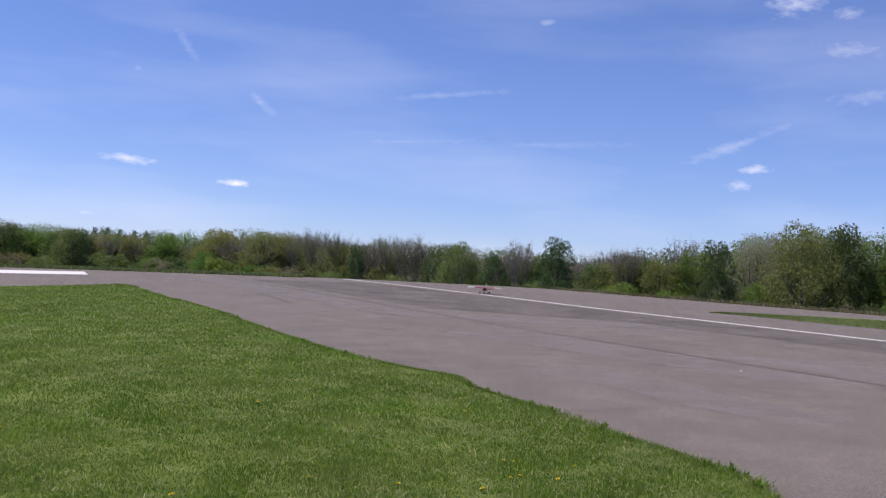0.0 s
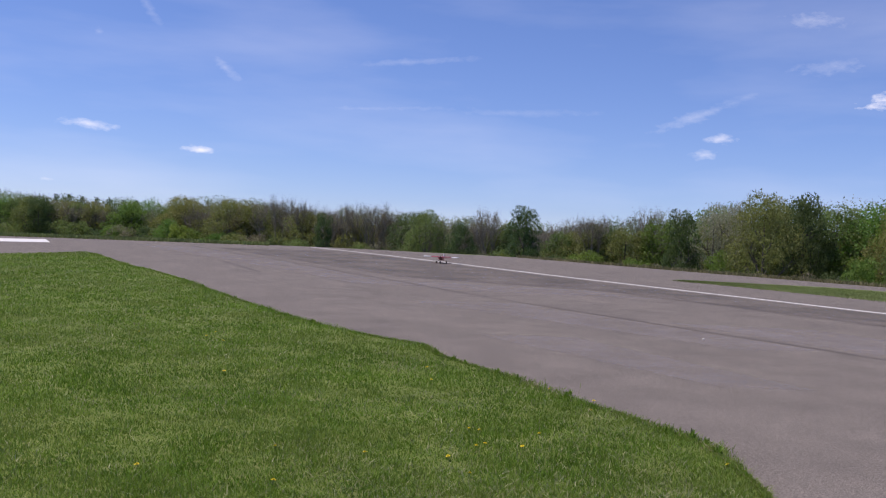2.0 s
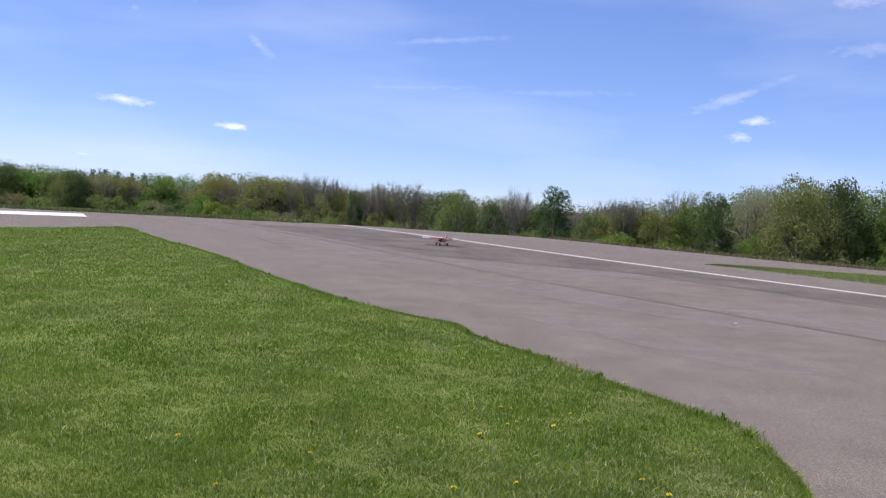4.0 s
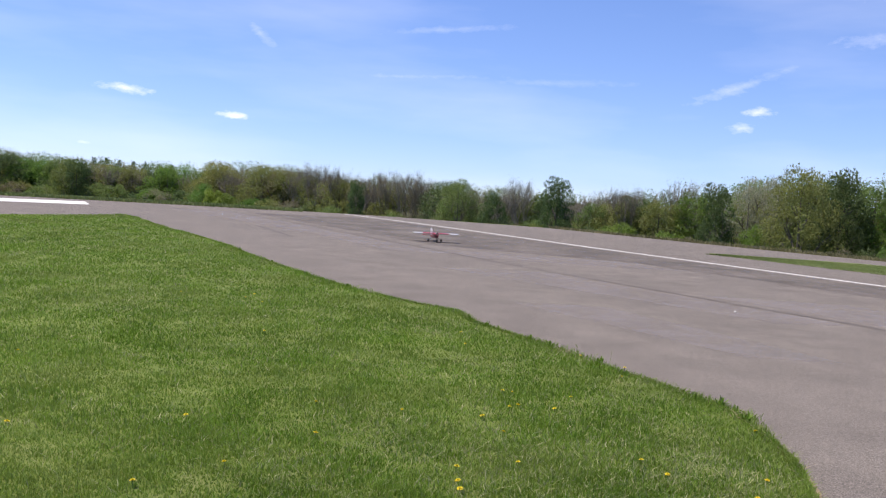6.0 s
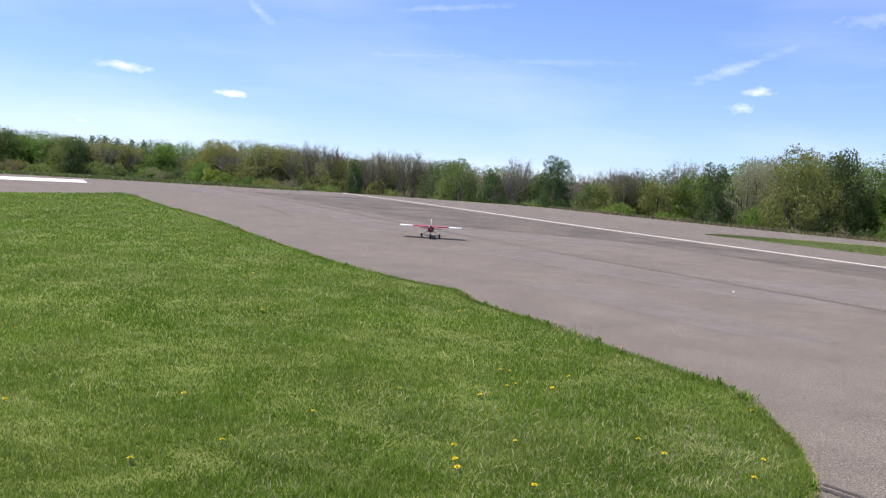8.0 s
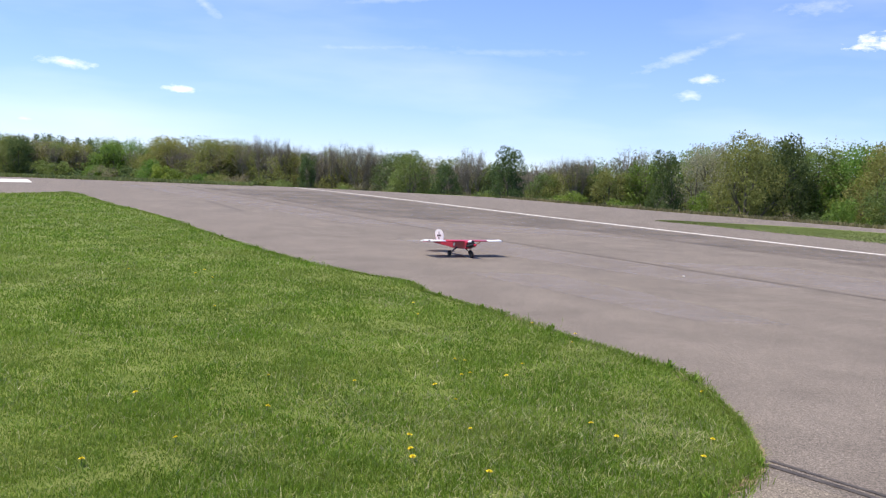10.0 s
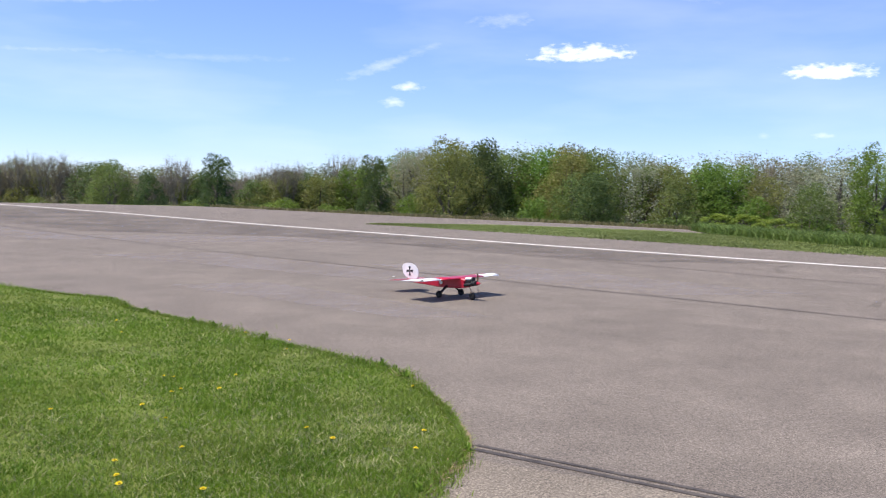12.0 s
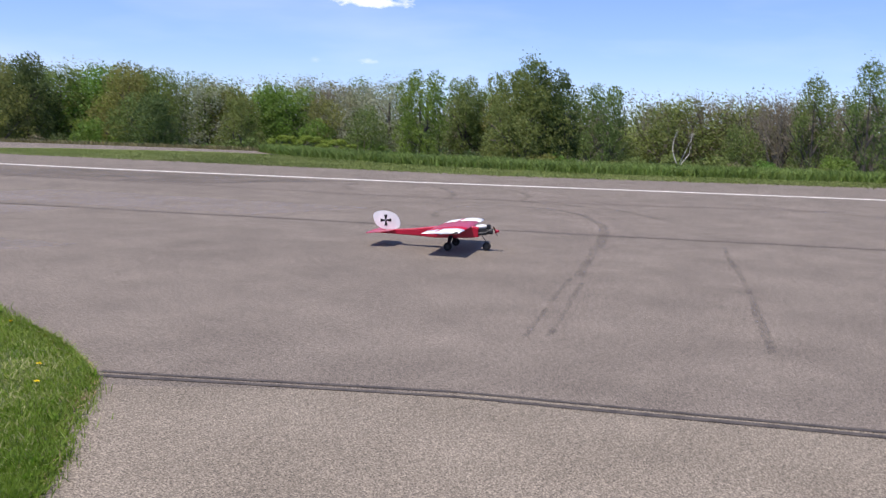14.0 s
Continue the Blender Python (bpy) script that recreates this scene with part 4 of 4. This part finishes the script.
def box(bm, x0, x1, y0, y1, z0, z1):
    m = Matrix.Translation(((x0 + x1) / 2, (y0 + y1) / 2, (z0 + z1) / 2)) @ Matrix.Diagonal((x1 - x0, y1 - y0, z1 - z0, 1))
    bmesh.ops.create_cube(bm, size=1.0, matrix=m)


def rod(bm, a, b, rad, sides=8):
    a, b = Vector(a), Vector(b)
    m = Matrix.Translation((a + b) / 2) @ (b - a).to_track_quat("Z", "Y").to_matrix().to_4x4()
    bmesh.ops.create_cone(bm, segments=sides, radius1=rad, radius2=rad, depth=(b - a).length, cap_ends=True, matrix=m)


def disc_y(bm, x, z, y, rad, thick, sides=24):
    bmesh.ops.create_cone(bm, segments=sides, radius1=rad, radius2=rad, depth=thick, cap_ends=True, matrix=Matrix.Translation((x, y, z)) @ pose(0, 0, 0, 90))


def cross_bars(bm, x, z, y, size, thick):
    """A black cross with arms that widen towards their ends."""
    for k in range(4):
        a = k * math.pi / 2
        c, s = math.cos(a), math.sin(a)
        pts = [(0.08, -0.10), (1.0, -0.30), (1.0, 0.30), (0.08, 0.10)]
        front = [bm.verts.new((x + size * (u * c - v * s), y + thick, z + size * (u * s + v * c))) for u, v in pts]
        back = [bm.verts.new((x + size * (u * c - v * s), y - thick, z + size * (u * s + v * c))) for u, v in pts]
        bm.faces.new(front)
        bm.faces.new(back[::-1])
        for i in range(4):
            bm.faces.new((front[i], back[i], back[(i + 1) % 4], front[(i + 1) % 4]))


def build_wheel(name, x, y, rad, plane):
    e = new(name)
    e.parent = plane
    bm = bmesh.new()
    prof = [(0.45, -0.38), (0.8, -0.42), (0.97, -0.25), (1.0, 0.0), (0.97, 0.25), (0.8, 0.42), (0.45, 0.38)]
    rings = []
    for i in range(20):
        a = 2 * math.pi * i / 20
        rings.append([bm.verts.new((rad * q * math.cos(a), rad * w, rad * q * math.sin(a))) for q, w in prof])
    for i in range(20):
        for j in range(len(prof) - 1):
            bm.faces.new((rings[i][j], rings[(i + 1) % 20][j], rings[(i + 1) % 20][j + 1], rings[i][j + 1]))
    bmesh.ops.recalc_face_normals(bm, faces=bm.faces[:])
    part("tyre", bm, M_RUBBER, e, "black rubber tyre", True)
    bm = bmesh.new()
    disc_y(bm, 0, 0, 0, rad * 0.47, rad * 0.6, 16)
    part("rim", bm, M_DARKMETAL, e, "dark wheel hub")
    e.matrix_basis = pose(x, y, rad)
    return e


def build_aircraft():
    e = new("model_aircraft")
    # fuselage: square box, tapering to the tail
    secs = []
    for x, hw, z0, z1 in ((0.34, 0.052, 0.165, 0.275), (0.27, 0.06, 0.155, 0.292), (0.05, 0.062, 0.155, 0.298), (-0.2, 0.058, 0.16, 0.295), (-0.45, 0.042, 0.185, 0.275), (-0.75, 0.026, 0.21, 0.262), (-0.99, 0.014, 0.228, 0.255)):
        b = 0.012 if hw > 0.03 else 0.005
        secs.append([(x, -hw + b, z0), (x, hw - b, z0), (x, hw, z0 + b), (x, hw, z1 - b), (x, hw - b, z1), (x, -hw + b, z1), (x, -hw, z1 - b), (x, -hw, z0 + b)])
    part("fuselage", loft(secs), M_RED, e, "red square-section fuselage")
    # wing in panels
    part("wing_panel", loft([wing_section(y) for y in (-0.43, -0.2, -0.06, 0.0, 0.06, 0.2, 0.43)]), M_RED, e, "red wing centre panel", True)
    for sgn in (-1, 1):
        part("wing_panel", loft([wing_section(sgn * y) for y in (0.432, 0.58, 0.728)]), M_WHITE, e, "white outer wing panel", True)
        part("wing_tip", loft([wing_section(sgn * 0.7285), wing_section(sgn * 0.742, CHORD * 0.98, LE - 0.005, 0.6), wing_section(sgn * HALF, CHORD * 0.92, LE - 0.02, 0.25)]), M_WHITE, e, "white rounded wing tip")
        bm = loft([[(LE - 0.012 - u * 0.06, sgn * y, WING_Z + 0.004 + v * 0.12) for u, v in AIRFOIL] for y in (0.738, 0.762)])
        part("tip_cap", bm, M_BLACK, e, "small black cap at the wing tip")
        bm = bmesh.new()
        box(bm, LE - CHORD * 0.64, LE - CHORD * 0.56, 0.435 if sgn > 0 else -0.725, 0.725 if sgn > 0 else -0.435, WING_Z + 0.0185, WING_Z + 0.0245)
        bmesh.ops.rotate(bm, cent=(LE - CHORD * 0.60, 0, WING_Z + 0.0215), matrix=Matrix.Rotation(radians(-6), 3, "Y"), verts=bm.verts[:])
        part("aileron_stripe", bm, M_RED, e, "red stripe at the aileron hinge")
    # tailplane and elevator
    for sgn in (-1, 1):
        pts = [(-0.70, 0.012), (-0.74, 0.19), (-0.80, 0.265), (-0.88, 0.285), (-0.885, 0.012)]
        bm = bmesh.new()
        lo = [bm.verts.new((x, sgn * y, 0.252)) for x, y in pts]
        hi = [bm.verts.new((x, sgn * y, 0.262)) for x, y in pts]
        bm.faces.new(lo)
        bm.faces.new(hi)
        for i in range(5):
            bm.faces.new((lo[i], lo[(i + 1) % 5], hi[(i + 1) % 5], hi[i]))
        bmesh.ops.recalc_face_normals(bm, faces=bm.faces[:])
        part("tailplane", bm, M_RED, e, "red tailplane half")
        pts = [(-0.889, 0.02), (-0.885, 0.287), (-0.95, 0.29), (-1.01, 0.25), (-1.02, 0.02)]
        bm = bmesh.new()
        lo = [bm.verts.new((x, sgn * y, 0.253 - 0.06 * (-0.885 - x))) for x, y in pts]
        hi = [bm.verts.new((x, sgn * y, 0.260 - 0.06 * (-0.885 - x))) for x, y in pts]
        bm.faces.new(lo)
        bm.faces.new(hi)
        for i in range(5):
            bm.faces.new((lo[i], lo[(i + 1) % 5], hi[(i + 1) % 5], hi[i]))
        bmesh.ops.recalc_face_normals(bm, faces=bm.faces[:])
        part("elevator", bm, M_RED, e, "red elevator half")
    # fin and rudder: a broad rounded blade
    pts = []
    for i in range(28):
        a = 2 * math.pi * i / 28
        c, s = math.cos(a), math.sin(a)
        pts.append((-0.815 + 0.162 * math.copysign(abs(c) ** 0.85, c) - 0.05 * s, 0.375 + 0.118 * math.copysign(abs(s) ** 0.8, s)))
    bm = bmesh.new()
    lo = [bm.verts.new((x, -0.006, z)) for x, z in pts]
    hi = [bm.verts.new((x, 0.006, z)) for x, z in pts]
    bm.faces.new(lo)
    bm.faces.new(hi)
    for i in range(28):
        bm.faces.new((lo[i], lo[(i + 1) % 28], hi[(i + 1) % 28], hi[i]))
    bmesh.ops.recalc_face_normals(bm, faces=bm.faces[:])
    fin = part("fin", bm, M_WHITE, e, "white rounded tail fin")
    bm = bmesh.new()
    cross_bars(bm, -0.825, 0.375, 0.0, 0.068, 0.0085)
    part("cross", bm, M_BLACK, fin, "black cross on both sides of the fin")
    for sgn in (-1, 1):
        bm = bmesh.new()
        disc_y(bm, -0.12, 0.23, sgn * 0.062, 0.030, 0.006)
        part("roundel", bm, M_WHITE, e, "white disc on the fuselage side")
        bm = bmesh.new()
        box(bm, 0.28, 0.335, sgn * 0.062 - 0.004, sgn * 0.062 + 0.004, 0.165, 0.27)
        part("cheek", bm, M_RED, e)
    # engine
    bm = bmesh.new()
    rod(bm, (0.335, 0, 0.225), (0.50, 0, 0.225), 0.036, 14)
    box(bm, 0.33, 0.43, -0.045, 0.045, 0.185, 0.262)
    part("crankcase", bm, M_DARKMETAL, e, "dark engine crankcase and mount")
    bm = bmesh.new()
    for i in range(5):
        rod(bm, (0.455, 0, 0.250 + 0.011 * i), (0.455, 0, 0.256 + 0.011 * i), 0.029, 16)
    rod(bm, (0.455, 0, 0.24), (0.455, 0, 0.308), 0.020, 12)
    part("cylinder", bm, M_DARKMETAL, e, "black finned engine cylinder")
    bm = bmesh.new()
    bmesh.ops.create_uvsphere(bm, u_segments=16, v_segments=10, radius=1.0, matrix=Matrix.Translation((0.37, 0, 0.285)) @ Matrix.Diagonal((0.075, 0.045, 0.026, 1)))
    part("fuel_tank_cover", bm, M_WHITE, e, "white rounded cover behind the engine", True)
    bm = bmesh.new()
    rod(bm, (0.44, -0.05, 0.215), (0.34, -0.068, 0.205), 0.016, 12)
    rod(bm, (0.45, -0.02, 0.24), (0.44, -0.055, 0.215), 0.012, 8)
    part("silencer", bm, M_DARKMETAL, e, "dark exhaust silencer")
    # propeller
    prop = new("propeller")
    prop.parent = e
    bm = bmesh.new()
    for sgn in (-1, 1):
        secs = []
        for q, w, tw in ((0.012, 0.007, 0), (0.05, 0.009, 40), (0.09, 0.010, 26), (0.135, 0.007, 16), (0.145, 0.003, 14)):
            t = radians(tw) * sgn
            secs.append([(w * math.sin(t) + 0.002, w * math.cos(t), sgn * q), (-0.003, 0, sgn * q), (-w * math.sin(t) - 0.002, -w * math.cos(t), sgn * q), (0.003, 0, sgn * q)])
        b2 = loft(secs)
        me = bpy.data.meshes.new("blade")
        b2.to_mesh(me)
        b2.free()
        bm.from_mesh(me)
    part("blade", bm, M_PROP, prop, "dark two-bladed propeller")
    bm = bmesh.new()
    bmesh.ops.create_cone(bm, segments=16, radius1=0.026, radius2=0.008, depth=0.05, cap_ends=True, matrix=Matrix.Translation((0.022, 0, 0)) @ pose(0, 0, 0, 0, 90))
    part("spinner", bm, M_RED, prop, "small red spinner", True)
    prop.matrix_basis = pose(0.535, 0, 0.225)
    # the airframe sits tail-low on its wheels
    sit = Matrix.Translation((0, 0, 0.135)) @ pose(0, 0, 0, 0, -3.9) @ Matrix.Translation((0, 0, -0.16))
    for ob in e.children:
        if ob.type == "MESH":
            ob.data.transform(sit)
    for ob in fin.children:
        ob.data.transform(sit)
    hub = sit @ Vector((0.535, 0, 0.225))
    prop.matrix_basis = Matrix.Translation(hub) @ pose(0, 0, 0, 0, -3.9)
    # undercarriage
    wheels = []
    for sgn in (-1, 1):
        secs = []
        for y, z, w in ((0.03, 0.165, 0.03), (0.075, 0.155, 0.028), (0.155, 0.09, 0.02), (0.205, 0.05, 0.016)):
            secs.append([(-w, sgn * y, z - 0.005), (w, sgn * y, z - 0.005), (w, sgn * y, z + 0.005), (-w, sgn * y, z + 0.005)])
        part("landing_gear_leg", loft(secs), M_BLACK, e, "dark main landing gear leg")
        wheels.append(build_wheel("wheel", 0.0, sgn * 0.218, 0.05, e))
    bm = bmesh.new()
    rod(bm, (0.36, 0, 0.19), (0.415, 0, 0.11), 0.005)
    for sgn in (-1, 1):
        rod(bm, (0.415, 0.0, 0.11), (0.425, sgn * 0.03, 0.10), 0.004)
        rod(bm, (0.425, sgn * 0.03, 0.10), (0.43, sgn * 0.03, 0.05), 0.004)
    rod(bm, (0.43, -0.032, 0.05), (0.43, 0.032, 0.05), 0.004)
    part("nose_strut", bm, M_DARKMETAL, e, "dark wire nose wheel strut")
    wheels.append(build_wheel("wheel", 0.43, 0.0, 0.05, e))
    tagged(e, "red and white radio-controlled model aeroplane with black cross", "model aeroplane")
    return e, prop, wheels


aircraft, propeller, wheels = build_aircraft()

PLANE_ROWS = [  # seconds, x, y, heading (degrees clockwise from +y)
    (0.0, 1.96, 40.77, 187), (0.5, 1.89, 40.34, 187), (1.0, 1.81, 39.89, 188), (1.5, 1.66, 39.50, 189), (2.0, 1.43, 38.99, 189), (2.5, 1.12, 38.26, 191), (3.0, 0.79, 37.52, 193), (3.5, 0.38, 36.49, 193), (6.0, -0.19, 29.50, 171), (6.5, -0.09, 28.00, 183), (7.0, -0.25, 25.87, 186), (9.5, 0.54, 17.50, 161), (10.0, 1.25, 16.28, 155), (10.5, 2.24, 14.87, 148), (11.0, 3.13, 13.98, 152), (11.5, 3.99, 12.72, 155), (12.0, 4.72, 11.59, 156.5), (12.5, 5.47, 10.25, 155), (13.0, 6.27, 9.24, 152.5), (13.5, 7.18, 8.10, 151.5), (14.0, 7.84, 6.92, 152)]


def motions():
    walk(aircraft, [(t, pose(x, y, 0.004, 0, 0, 90 - h)) for t, x, y, h in PLANE_ROWS])
    steps = [i / 10 for i in range(141)]
    base = propeller.matrix_basis.copy()
    walk(propeller, [(t, base @ pose(0, 0, 0, 75.0 * i)) for i, t in enumerate(steps)])
    for w in wheels:
        walk(w, [(t, Matrix.Translation(w.matrix_basis.translation) @ pose(0, 0, 0, 0, 70.0 * i)) for i, t in enumerate(steps)])


motions()
